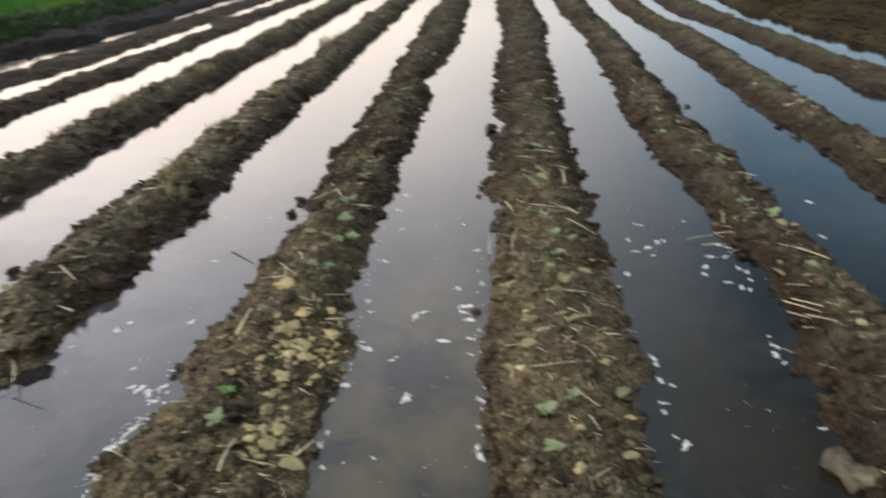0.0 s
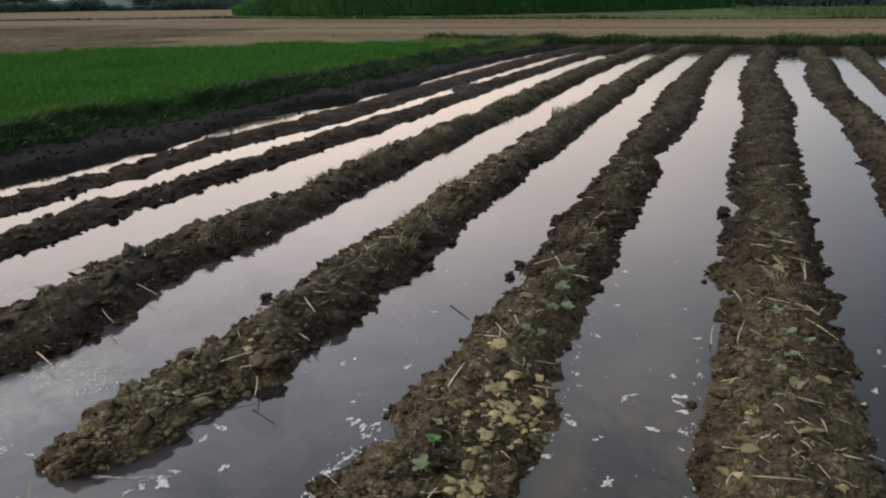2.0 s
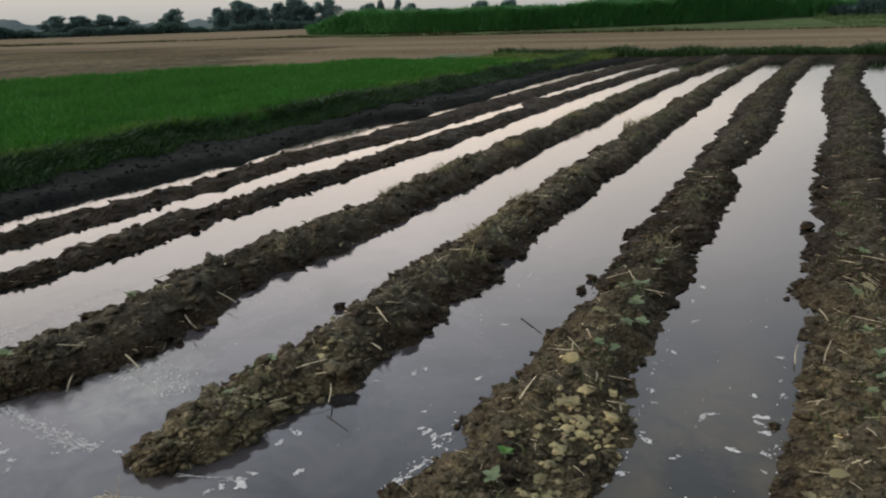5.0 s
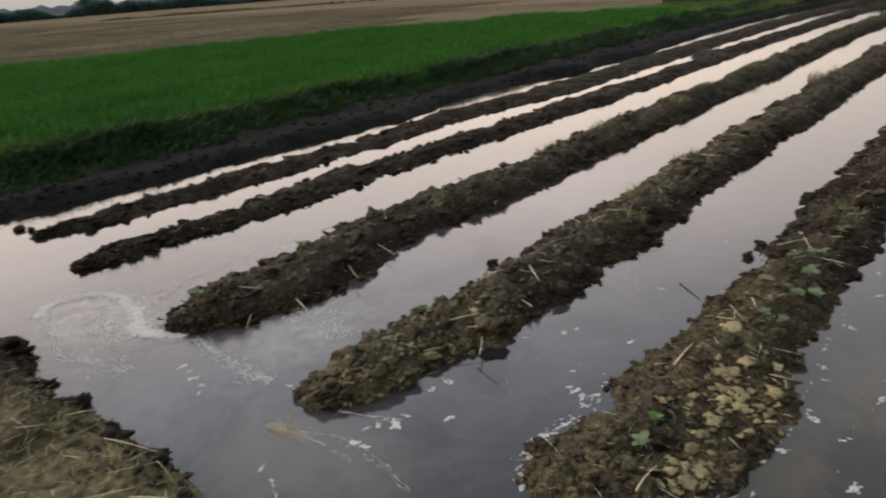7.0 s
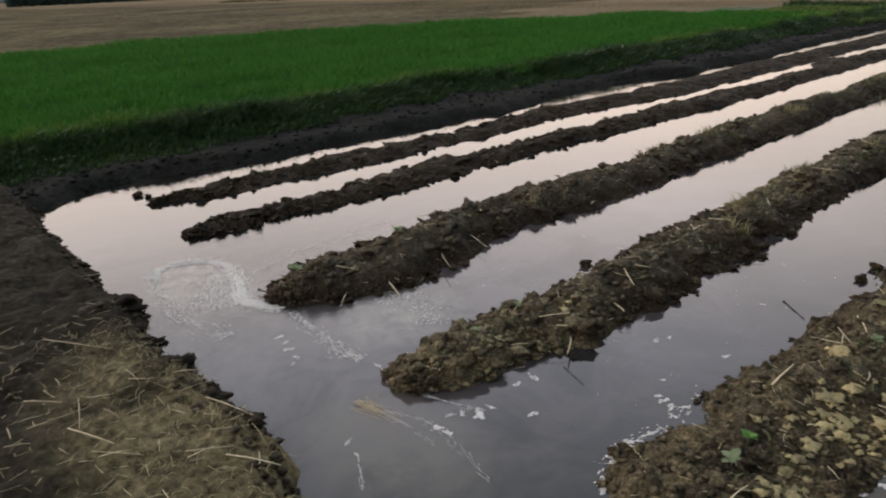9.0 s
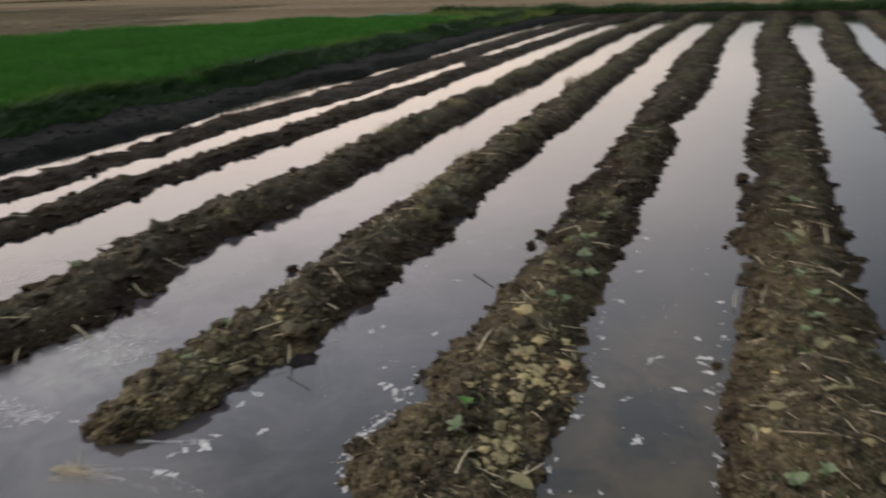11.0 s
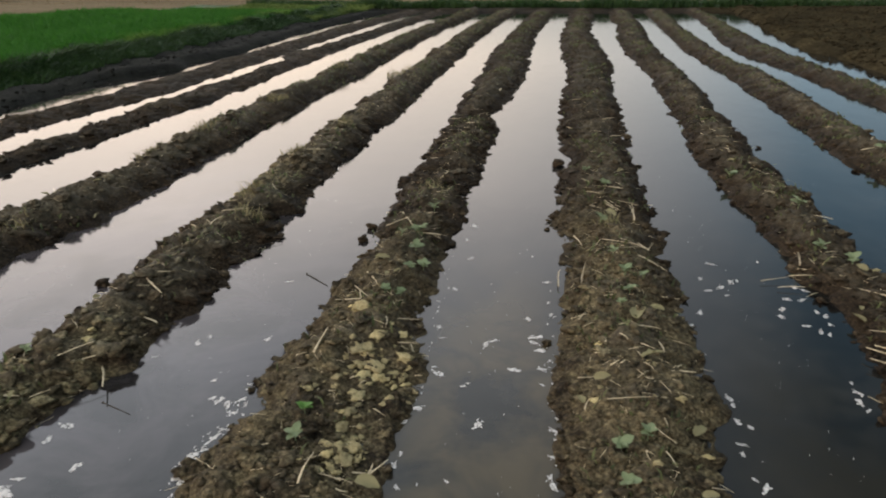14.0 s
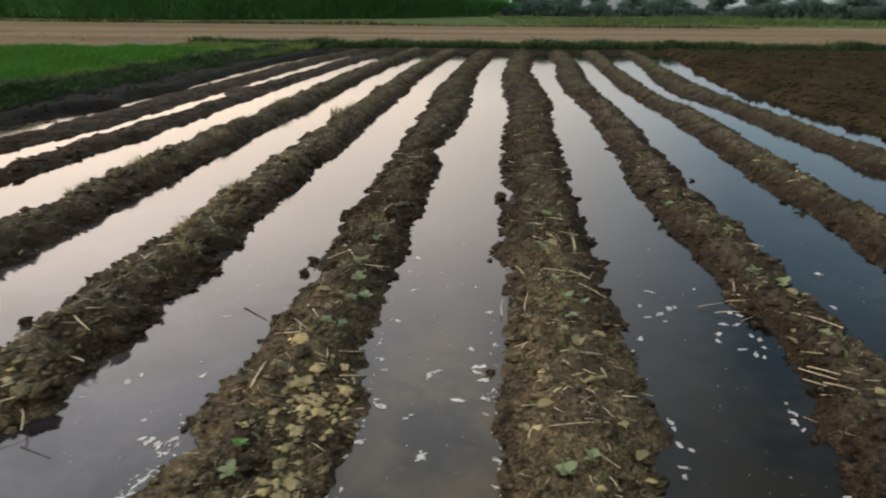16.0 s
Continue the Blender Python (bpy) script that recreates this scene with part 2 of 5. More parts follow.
s = Shader("straw", 0.6)
s.colour(s.mix(1.0, s.ramp(s.noise(80, 4, 0.6, (1, 1, 1)), [(0.3, (0.32, 0.25, 0.15)), (0.7, (0.58, 0.47, 0.31))]),
               s.ramp(s.who.outputs["Random"], [(0.0, 0.65), (1.0, 1.3)]), "MULTIPLY"))
s.bump(s.noise(300, 3), 0.4, 0.001)
STRAW = s.m

GRASS = herb("young_crop_green", (0.021, 0.084, 0.009), (0.050, 0.146, 0.020), 0.7, specular=0.2)
EDGE_GRASS = herb("crop_edge_green", (0.050, 0.112, 0.016), (0.105, 0.160, 0.034), 0.7, specular=0.2)
BANK_GRASS = herb("bank_grass", (0.011, 0.029, 0.008), (0.040, 0.072, 0.020))
CANE = herb("cane_green", (0.026, 0.10, 0.020), (0.058, 0.17, 0.040))
WEED = herb("ridge_weed", (0.036, 0.046, 0.016), (0.125, 0.135, 0.055))
HAY = herb("matted_hay", (0.115, 0.096, 0.048), (0.275, 0.228, 0.125), 0.8, thin=0.2)
LEAF = herb("seedling_leaf", (0.14, 0.175, 0.090), (0.25, 0.29, 0.165), 0.6)
BRIGHT_LEAF = herb("fresh_leaf", (0.08, 0.19, 0.030), (0.13, 0.26, 0.055), 0.5)
DULL_LEAF = herb("wilted_leaf", (0.21, 0.18, 0.095), (0.31, 0.265, 0.145), 0.7, by_island=False)
# distance haze is put into these colours: pale blue-green crowns, bluish hedges
CROWN = herb("hazed_tree_leaves", (0.098, 0.148, 0.142), (0.145, 0.202, 0.188), 0.9, thin=0.5, specular=0.1)
HEDGE = herb("hazed_hedge_leaves", (0.038, 0.064, 0.056), (0.072, 0.104, 0.090), 0.9, thin=0.4, specular=0.05)
CORNER_GRASS = herb("corner_grass", (0.060, 0.095, 0.022), (0.125, 0.150, 0.050), 0.8, specular=0.1)
MARGIN_GRASS = herb("margin_grass", (0.030, 0.034, 0.014), (0.070, 0.066, 0.030), 0.9, specular=0.05)
MEADOW_WEED = herb("meadow_weed", (0.035, 0.060, 0.020), (0.085, 0.115, 0.040), 0.8)
BARK = earth("bark", (0.02, 0.016, 0.012), (0.05, 0.04, 0.03), (0.09, 0.075, 0.06), grain=14)
DRY_GRASS = herb("dry_stubble", (0.115, 0.080, 0.044), (0.20, 0.145, 0.085), 0.9)


# ---- shapes and noise ----
def cell_hash(ix, iy, seed):
    h = np.sin(ix * 127.1 + iy * 311.7 + seed * 74.7) * 43758.5453
    return h - np.floor(h)


def vnoise(x, y, size, seed=0):
    """Smooth noise, -1 to 1, with features of that size."""
    x, y = np.asarray(x, float) / size, np.asarray(y, float) / size
    ix, iy = np.floor(x), np.floor(y)
    fx, fy = x - ix, y - iy
    fx, fy = fx * fx * (3 - 2 * fx), fy * fy * (3 - 2 * fy)
    a = cell_hash(ix, iy, seed) * (1 - fx) + cell_hash(ix + 1, iy, seed) * fx
    b = cell_hash(ix, iy + 1, seed) * (1 - fx) + cell_hash(ix + 1, iy + 1, seed) * fx
    return 2 * (a * (1 - fy) + b * fy) - 1


def lumps(x, y, cell, seed=0):
    """Height, 0 to 1, of ground strewn with round lumps about cell apart."""
    gx, gy = np.asarray(x, float) / cell, np.asarray(y, float) / cell
    ix, iy = np.floor(gx), np.floor(gy)
    best = np.zeros_like(gx)
    for dx in (-1, 0, 1):
        for dy in (-1, 0, 1):
            cx, cy = ix + dx, iy + dy
            px, py = cx + cell_hash(cx, cy, seed), cy + cell_hash(cx, cy, seed + 9)
            r = 0.45 + 0.5 * cell_hash(cx, cy, seed + 17)
            d2 = ((gx - px) ** 2 + (gy - py) ** 2) / (r * r)
            best = np.maximum(best, r * np.sqrt(np.clip(1 - d2, 0, 1)))
    return best


def ramp01(a, b, x):
    t = np.clip((np.asarray(x, float) - a) / (b - a), 0, 1)
    return t * t * (3 - 2 * t)


def mesh_from(name, verts, faces, material, smooth=True):
    me = bpy.data.meshes.new(name)
    me.from_pydata([tuple(v) for v in verts] if not isinstance(verts, np.ndarray) else verts.tolist(), [], faces if isinstance(faces, list) else faces.tolist())
    for m in (material if isinstance(material, (list, tuple)) else [material]):
        me.materials.append(m)
    if smooth:
        me.polygons.foreach_set("use_smooth", [True] * len(me.polygons))
    me.update()
    return me


def grid_faces(rows, cols):
    i = np.arange((rows - 1) * cols).reshape(rows - 1, cols)[:, :-1].ravel()
    return np.stack([i, i + 1, i + cols + 1, i + cols], 1)


def part(name, me, parent, label="", m=None, kind=""):
    ob = new(name, me)
    ob.parent = parent
    if m is not None:
        ob.matrix_basis = m
    return tagged(ob, label, kind=kind)


rng = np.random.default_rng(7)

# ---- the plan: rows run ahead and drift to the right ----
DRIFT_Y = (0.0, 2.0, 4.0, 6.0, 8.0, 11.0, 14.5, 18.0, 22.5, 30.0)
DRIFT_X = (-0.08, 0.0, 0.11, 0.25, 0.42, 0.66, 0.88, 1.18, 1.70, 2.60)


def drift(y):
    y = np.asarray(y, float)
    return (np.interp(y - 0.6, DRIFT_Y, DRIFT_X) + np.interp(y, DRIFT_Y, DRIFT_X) + np.interp(y + 0.6, DRIFT_Y, DRIFT_X)) / 3


FIELD_END = 24.3


def near_edge(x):
    """The waterline of the near bank."""
    return np.interp(x, (-6.0, -4.4, -3.6, -3.1, -2.5, -2.0, -1.65, -1.0, 3.0, 6.0), (1.42, 1.22, 1.14, 1.06, 1.04, 0.97, 0.86, 0.84, 0.80, 0.80))


def crop_edge(y):
    """Where the crop begins, from the rows' drift line."""
    return np.interp(y, (0.0, 2.0, 4.0, 6.0, 8.0, 22.0), (-7.50, -7.38, -7.24, -7.16, -7.10, -7.14))


def crop_far_edge(x):
    """How far ahead the crop reaches; its far side is cut off aslant."""
    return np.interp(x, (-20.4, -20.2, -19.5, -17.0, -14.5, -11.5, -7.0, -3.0), (-20.0, 6.0, 10.5, 14.2, 17.8, 20.6, 20.6, 19.0))


BANK_TOE_Y, BANK_TOE_S = (1.5, 1.8, 2.3, 2.7, 3.1, 3.4, 3.9, 4.4, 4.85, 5.15, 5.45, 5.6, 6.1, 6.45, 7.0, 7.4, 8.35, 9.3, 9.9, 10.3, 11.4, 14.6, 16.3, 19.4), (-5.76, -6.00, -6.04, -5.92, -5.92, -5.78, -5.88, -5.72, -5.81, -5.81, -5.73, -5.66, -5.72, -5.61, -5.68, -5.82, -5.92, -5.97, -5.92, -5.74, -5.80, -5.72, -5.76, -5.88)
MUD_BARS = ((6.45, 0.10, 0.12), (10.8, 0.35, 0.25), (12.9, 0.9, 0.25))   # slips of mud across the furrow by the bank


# where the ploughed field begins, from the rows' drift line
PLOUGHED_Y, PLOUGHED_S = (2.0, 8.0, 9.4, 10.3, 12.6, 13.2, 15.0, 16.9, 20.2, 24.0), (4.68, 4.70, 4.70, 4.56, 4.55, 4.38, 4.46, 4.70, 5.02, 5.2)


def ground_height(x, y):
    s = x - drift(y)
    n1, n2 = vnoise(x, y, 0.35, 3), vnoise(x, y, 1.3, 5)
    wob = 0.07 * n1 + 0.06 * n2
    toe = np.interp(y, BANK_TOE_Y, BANK_TOE_S) - s + 0.4 * wob + 0.05 * vnoise(x, y, 0.14, 6)
    for at, span, deep in MUD_BARS:
        toe = toe + deep * np.exp(-(((y - at) / span) ** 2))
    left = (1 - ramp01(31.0, 36.0, y)) * (0.72 * ramp01(-0.12, 0.30, toe) + 0.28 * ramp01(0.5, 1.3, toe))
    right = (1 - ramp01(25.0, 27.0, y)) * ramp01(0.0, 0.45, s - np.interp(y, PLOUGHED_Y, PLOUGHED_S) + 0.6 * wob)
    far = ramp01(-0.5, 0.9, y - FIELD_END + wob * 2)
    near = ramp01(-0.02, 0.3, near_edge(x) - y + 0.5 * wob)
    z = -0.10 + left * (0.25 + 0.03 * n2)
    z = np.maximum(z, -0.10 + right * (0.20 + 0.03 * n1))
    z = np.maximum(z, -0.10 + far * 0.21)
    z = np.maximum(z, -0.10 + near * 0.14)
    dry = right * (y < 26) * (y > 0)
    z = z + dry * 0.06 * lumps(x, y, 0.45, 4) + left * (0.02 * n1 + 0.040 * lumps(x, y, 0.22, 7) * ramp01(-7.0, -6.5, s))
    return z - 0.12 * ramp01(27, 45, y)


def axis_lines(fine, near, step, far_step_growth=1.25, reach=2500.0):
    out = list(np.arange(fine, near + 1e-6, step))
    d = step
    while out[-1] < reach:
        d *= far_step_growth
        out.append(out[-1] + d)
    d = step
    while out[0] > -reach:
        d *= far_step_growth
        out.insert(0, out[0] - d)
    return np.array(out)


gx, gy = axis_lines(-8.4, 9.0, 0.09), axis_lines(-1.5, 28.0, 0.10)
GX, GY = np.meshgrid(gx, gy)
GZ = ground_height(GX, GY)
gf = grid_faces(len(gy), len(gx))
ground_me = mesh_from("ground", np.stack([GX.ravel(), GY.ravel(), GZ.ravel()], 1), gf, [FURROW_BED, MUD, TURF, PLOUGHED, STUBBLE, MEADOW, FALLOW, LEDGE])
fx, fy = GX.ravel()[gf].mean(1), GY.ravel()[gf].mean(1)
fs = fx - drift(np.clip(fy, 0, 30))
region = np.full(len(gf), 4)
region[(fy > np.interp(fx, (-60, -51, -25, 0, 25), (74, 70, 64, 61, 59.5)) + 0.6 * vnoise(fx, fy, 12, 2)) & (fx > -58)] = 5
region[fy > 420] = 5
region[(fx < -13 - 0.3 * fy + 1.5 * vnoise(fx, fy, 6, 13)) & (fy < 44 + 3 * vnoise(fx, fy, 9, 12)) & (fy > -60)] = 6
inner = (fy < FIELD_END + 2.3 + 0.25 * vnoise(fx, fy, 0.6, 8)) & (fy > -1.2)
region[inner & (fs > 4.3)] = 3
region[inner & (fs > 30)] = 4
region[(fs < -6.5) & (fx > -20.4) & (fy < np.where(fx > -11, 26.5, crop_far_edge(fx))) & (fy > -9)] = 2
region[inner & (fs <= 4.3) & (fs > -7.0)] = 1
region[(fy < 1.0) & (fy > -6) & (fx > -7) & (fx < 12)] = 1
region[inner & (fs <= 4.3) & (fs > -5.9) & (fy > 1.2) & (fy < FIELD_END)] = 0
region[(fy >= FIELD_END - 0.3) & (fy < FIELD_END + 1.0) & (fs > -6.2) & (fs < 4.3)] = 1
region[(fy >= FIELD_END + 1.0) & (fy < 27.0 + 0.3 * vnoise(fx, fy, 0.8, 6)) & (fs > -9) & (fx < 40)] = 2
region[(fs > -6.9 + 0.15 * vnoise(fx, fy, 0.5, 15)) & (fs < -5.55) & (fy > 1.3) & (fy < FIELD_END + 0.5)] = 7
ground_me.polygons.foreach_set("material_index", region.astype(np.int32))
ground = tagged(new("ground", ground_me), "flat farmland of stubble, turf, ploughed soil and mud", "ground", kind="structure")

# the flooded furrows are one sheet of water
wx, wy = np.linspace(-7.4, 8.6, 41), np.linspace(0.5, FIELD_END + 0.9, 61)
WX, WY = np.meshgrid(wx, wy)
water = tagged(new("water", mesh_from("water", np.stack([WX.ravel(), WY.ravel(), 0 * WX.ravel()], 1), grid_faces(61, 41), WATER)),
               "still silty irrigation water reflecting the dusk sky", "water", kind="structure")


# ---- soil ridges ----
class Ridge:
    """left and right edge near and far, from the rows' drift line; start; crest height; bites out of the sides;
    places where a waterline was trodden in or washed out, as (metres ahead, edge)."""

    def __init__(self, seed, left, right, left_far, right_far, start, crest, bites=(), west=(), east=()):
        self.seed, self.edges, self.start, self.crest, self.bites = seed, (left, right, left_far, right_far), start, crest, bites
        self.west, self.east = west, east

    def waterline(self, v, near, far, turns, seed):
        line = near + (far - near) * np.clip((v - 2) / 20, 0, 1)
        known = 0 * v
        if turns:
            at, edge = zip(*turns)
            known = ramp01(at[0] - 0.5, at[0], v) * (1 - ramp01(at[-1], at[-1] + 2.0, v))
            line = line * (1 - known) + np.interp(v, at, edge) * known
        return line + drift(v) + (0.045 if self.crest > 0.06 else 0.075) * (1 - 0.75 * known) * vnoise(v, 0 * v, 0.42, seed) + (0.026 + 0.0012 * v) * vnoise(v, 0 * v, 0.12, seed + 1) + 0.012 * vnoise(v, 0 * v, 0.045, seed + 7)

    def surface(self, v, u):
        """Place at v metres ahead and u across, -1 to 1 from waterline to waterline."""
        v, u = np.asarray(v, float), np.asarray(u, float)
        l0, r0, l1, r1 = self.edges
        lo, hi = self.waterline(v, l0, l1, self.west, self.seed), self.waterline(v, r0, r1, self.east, self.seed + 2)
        for at, side, deep, span in self.bites:
            b = deep * np.exp(-(((v - at) / span) ** 2))
            lo, hi = (lo + b, hi) if side < 0 else (lo, hi - b)
        cap = np.sqrt(np.clip((v - self.start) / 0.32, 0.02, 1)) * np.sqrt(np.clip((FIELD_END + 0.9 - v) / 0.5, 0.02, 1))
        mid, half = (lo + hi) / 2, (hi - lo) / 2 * cap
        x = mid + half * u
        au = np.abs(u)
        body = self.crest * (1 + 0.30 * vnoise(v, u, 0.7, self.seed + 4)) * cap
        z = np.where(au < 1, body * np.clip(1 - au ** 1.9, 0, 1) ** (1.35 if self.crest > 0.1 else 1.1), -0.55 * (au - 1))
        wx_, wv_ = x + 0.022 * vnoise(x, v, 0.05, self.seed + 7), v + 0.022 * vnoise(v, x, 0.05, self.seed + 8)
        rough = 0.030 * lumps(wx_, wv_, 0.085, self.seed) + 0.024 * lumps(wx_ + 3, wv_, 0.034, self.seed + 5) + 0.030 * vnoise(x, v, 0.17, self.seed + 6) + 0.014 * vnoise(x, v, 0.07, self.seed + 12) + 0.010 * vnoise(x, v, 0.03, self.seed + 9)
        z = z + (rough - 0.030) * min(1.0, 0.35 + 0.65 * self.crest / 0.085) * np.clip((1.15 - au) * 2.2, 0, 1) * np.clip(cap * 1.3, 0, 1)
        return x, v, z


RIDGES = [
    Ridge(11, -5.44, -5.00, -5.50, -4.76, 1.98, 0.050, (),
          east=((2.1, -5.20), (2.35, -5.07), (2.6, -4.99), (2.9, -5.03), (3.2, -5.06), (3.45, -4.96), (3.8, -4.90), (4.6, -4.91), (5.4, -4.88), (6.0, -4.91), (6.6, -4.94), (7.3, -4.84), (8.3, -4.72), (9.4, -4.68), (11.3, -4.68), (13.3, -4.71), (18.2, -4.77))),
    Ridge(23, -4.44, -4.08, -4.44, -3.83, 1.80, 0.055, ((4.1, -1, -0.08, 0.3), (12.7, -1, -0.34, 0.5)),
          east=((1.85, -4.18), (2.1, -4.12), (2.3, -4.12), (2.58, -4.19), (2.76, -4.12), (3.7, -4.02), (4.2, -3.98), (4.6, -4.00), (5.0, -4.07), (5.4, -4.02), (6.0, -3.95), (6.8, -3.93), (7.5, -3.91), (8.3, -3.85), (9.3, -3.87), (10.4, -3.92), (11.6, -3.87), (17.6, -3.83))),
    Ridge(37, -3.23, -2.64, -3.32, -2.70, 1.60, 0.125, ((4.9, -1, 0.10, 0.3),),
          east=((1.65, -2.68), (2.0, -2.62), (2.27, -2.545), (2.67, -2.60), (3.05, -2.715), (3.45, -2.725), (3.86, -2.60), (4.6, -2.60), (5.2, -2.65))),
    Ridge(41, -2.02, -1.47, -2.12, -1.53, 1.47, 0.118, (),
          ((1.60, -2.06), (1.75, -2.02), (1.98, -1.95), (2.20, -2.07), (2.43, -1.95), (2.75, -1.99), (3.3, -2.00), (3.9, -2.03), (4.6, -1.97), (5.1, -2.01)),
          ((1.60, -1.67), (1.72, -1.64), (2.0, -1.60), (2.18, -1.545), (2.3, -1.485), (2.66, -1.475), (3.1, -1.41), (3.31, -1.507), (3.52, -1.414), (3.82, -1.415), (4.02, -1.475), (4.22, -1.418), (4.67, -1.50), (5.09, -1.445), (5.33, -1.50))),
    Ridge(53, -0.86, -0.35, -0.97, -0.30, 1.25, 0.085, (),
          ((1.77, -0.97), (1.92, -0.905), (2.05, -0.856), (2.26, -0.95), (2.52, -0.896), (2.83, -0.863), (3.2, -0.87), (3.67, -0.846), (4.3, -0.86), (5.2, -0.878), (6.6, -0.878), (8.6, -0.936), (12.6, -1.02), (15.7, -0.956)),
          ((1.72, -0.326), (2.04, -0.353), (2.14, -0.326), (2.46, -0.316), (2.97, -0.366), (3.44, -0.408), (4.07, -0.376), (4.64, -0.404), (5.06, -0.381), (6.36, -0.344), (7.1, -0.40), (7.45, -0.55), (7.8, -0.44), (8.23, -0.368), (10.0, -0.284), (12.6, -0.296))),
    Ridge(67, 0.19, 0.72, 0.22, 0.96, 1.05, 0.085, (),
          ((1.77, 0.187), (2.06, 0.204), (2.39, 0.202), (2.87, 0.236), (3.39, 0.229), (3.79, 0.224), (4.08, 0.175), (4.3, 0.22), (4.66, 0.239), (5.23, 0.245), (5.57, 0.34), (5.9, 0.26), (7.27, 0.216), (8.24, 0.205), (10.27, 0.294), (12.2, 0.241), (15.0, 0.206)),
          ((1.79, 0.72), (2.0, 0.75), (2.22, 0.807), (2.45, 0.774), (2.73, 0.764), (3.16, 0.797), (3.64, 0.831), (3.96, 0.871), (4.05, 0.776), (4.32, 0.82), (5.41, 0.853), (5.76, 0.819), (6.62, 0.84), (8.83, 0.864), (11.5, 0.994), (15.0, 0.96))),
    Ridge(71, 1.27, 1.84, 1.46, 2.12, 1.05, 0.090, (),
          ((1.89, 1.289), (2.17, 1.335), (2.52, 1.439), (2.81, 1.486), (2.92, 1.45), (3.16, 1.50), (3.28, 1.37), (3.75, 1.40), (4.12, 1.455), (4.45, 1.396), (5.11, 1.344), (6.6, 1.36), (7.7, 1.411), (9.3, 1.414), (10.4, 1.446), (11.5, 1.396), (13.0, 1.362), (15.6, 1.40), (19.4, 1.60)),
          ((3.0, 1.82), (3.63, 1.80), (4.0, 1.87), (5.1, 1.90), (5.59, 1.82), (6.4, 1.89), (7.7, 1.916), (9.7, 1.97), (11.2, 1.965), (12.7, 1.96), (14.6, 2.00), (18.9, 2.20))),
    Ridge(83, 2.48, 3.00, 2.60, 3.20, 1.05, 0.090, (),
          ((4.54, 2.52), (5.21, 2.50), (5.7, 2.44), (6.5, 2.48), (7.2, 2.49), (8.3, 2.515), (9.1, 2.47), (10.5, 2.525), (11.6, 2.485), (13.3, 2.457), (15.6, 2.53), (19.4, 2.59)),
          ((5.66, 3.03), (8.0, 3.04), (9.0, 3.14), (10.9, 3.12), (11.5, 2.95), (12.7, 2.94), (14.6, 3.05), (18.0, 3.10))),
    Ridge(97, 3.68, 4.22, 3.90, 4.42, 1.05, 0.085, (),
          ((7.0, 3.68), (7.9, 3.66), (8.7, 3.61), (9.5, 3.56), (10.3, 3.60), (10.9, 3.50), (11.8, 3.43), (12.6, 3.31), (13.9, 3.31), (18.4, 3.72), (21.3, 3.90)),
          ((8.25, 4.21), (9.5, 4.26), (10.0, 4.12), (12.3, 4.09), (14.8, 4.20), (19.7, 4.35))),
]
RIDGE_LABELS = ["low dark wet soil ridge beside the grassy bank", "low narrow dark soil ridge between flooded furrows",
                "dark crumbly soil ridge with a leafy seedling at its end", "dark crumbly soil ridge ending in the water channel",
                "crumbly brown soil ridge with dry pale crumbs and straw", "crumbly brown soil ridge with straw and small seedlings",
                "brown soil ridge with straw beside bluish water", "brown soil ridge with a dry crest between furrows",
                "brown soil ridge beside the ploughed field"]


def clod_shape(seed, steps=2):
    """A lumpy clod one metre across."""
    bm = bmesh.new()
    bmesh.ops.create_icosphere(bm, subdivisions=steps, radius=0.5)
    for v in bm.verts:
        n = noise.noise(v.co * 2.6 + Vector((seed * 7.3, 0, seed))) + 0.6 * noise.noise(v.co * 6 + Vector((0, seed * 3.1, 0)))
        v.co *= 1 + 1.05 * n
        v.co.z *= 0.62
    return bm


def clod_arrays(seed, steps=1):
    bm = clod_shape(seed, steps)
    bm.verts.index_update()
    v = np.array([tuple(a.co) for a in bm.verts])
    f = np.array([[a.index for a in b.verts] for b in bm.faces])
    bm.free()
    return v, f


def clod_mesh(seed, material):
    v, f = clod_arrays(seed, 2)
    return mesh_from("clod", v, f, material)


CLODS = [clod_mesh(i, CLOD) for i in range(8)]
DRY_CLODS = [clod_mesh(20 + i, DRY_CLOD) for i in range(6)]
SMALL = [clod_arrays(40 + i, 1) for i in range(8)]


def strew(name, places, sizes, material):
    """Many crumbs in one mesh."""
    vs, fs_, base = [], [], 0
    for p, size in zip(places, sizes):
        v, f = SMALL[rng.integers(len(SMALL))]
        a = rng.uniform(0, 6.28)
        c, s_ = math.cos(a), math.sin(a)
        w = v * size * np.array([1, rng.uniform(0.7, 1.1), rng.uniform(0.6, 1.0)])
        w = np.stack([w[:, 0] * c - w[:, 1] * s_, w[:, 0] * s_ + w[:, 1] * c, w[:, 2]], 1)
        vs.append(w + p)
        fs_.append(f + base)
        base += len(v)
    return mesh_from(name, np.concatenate(vs), np.concatenate(fs_), material)


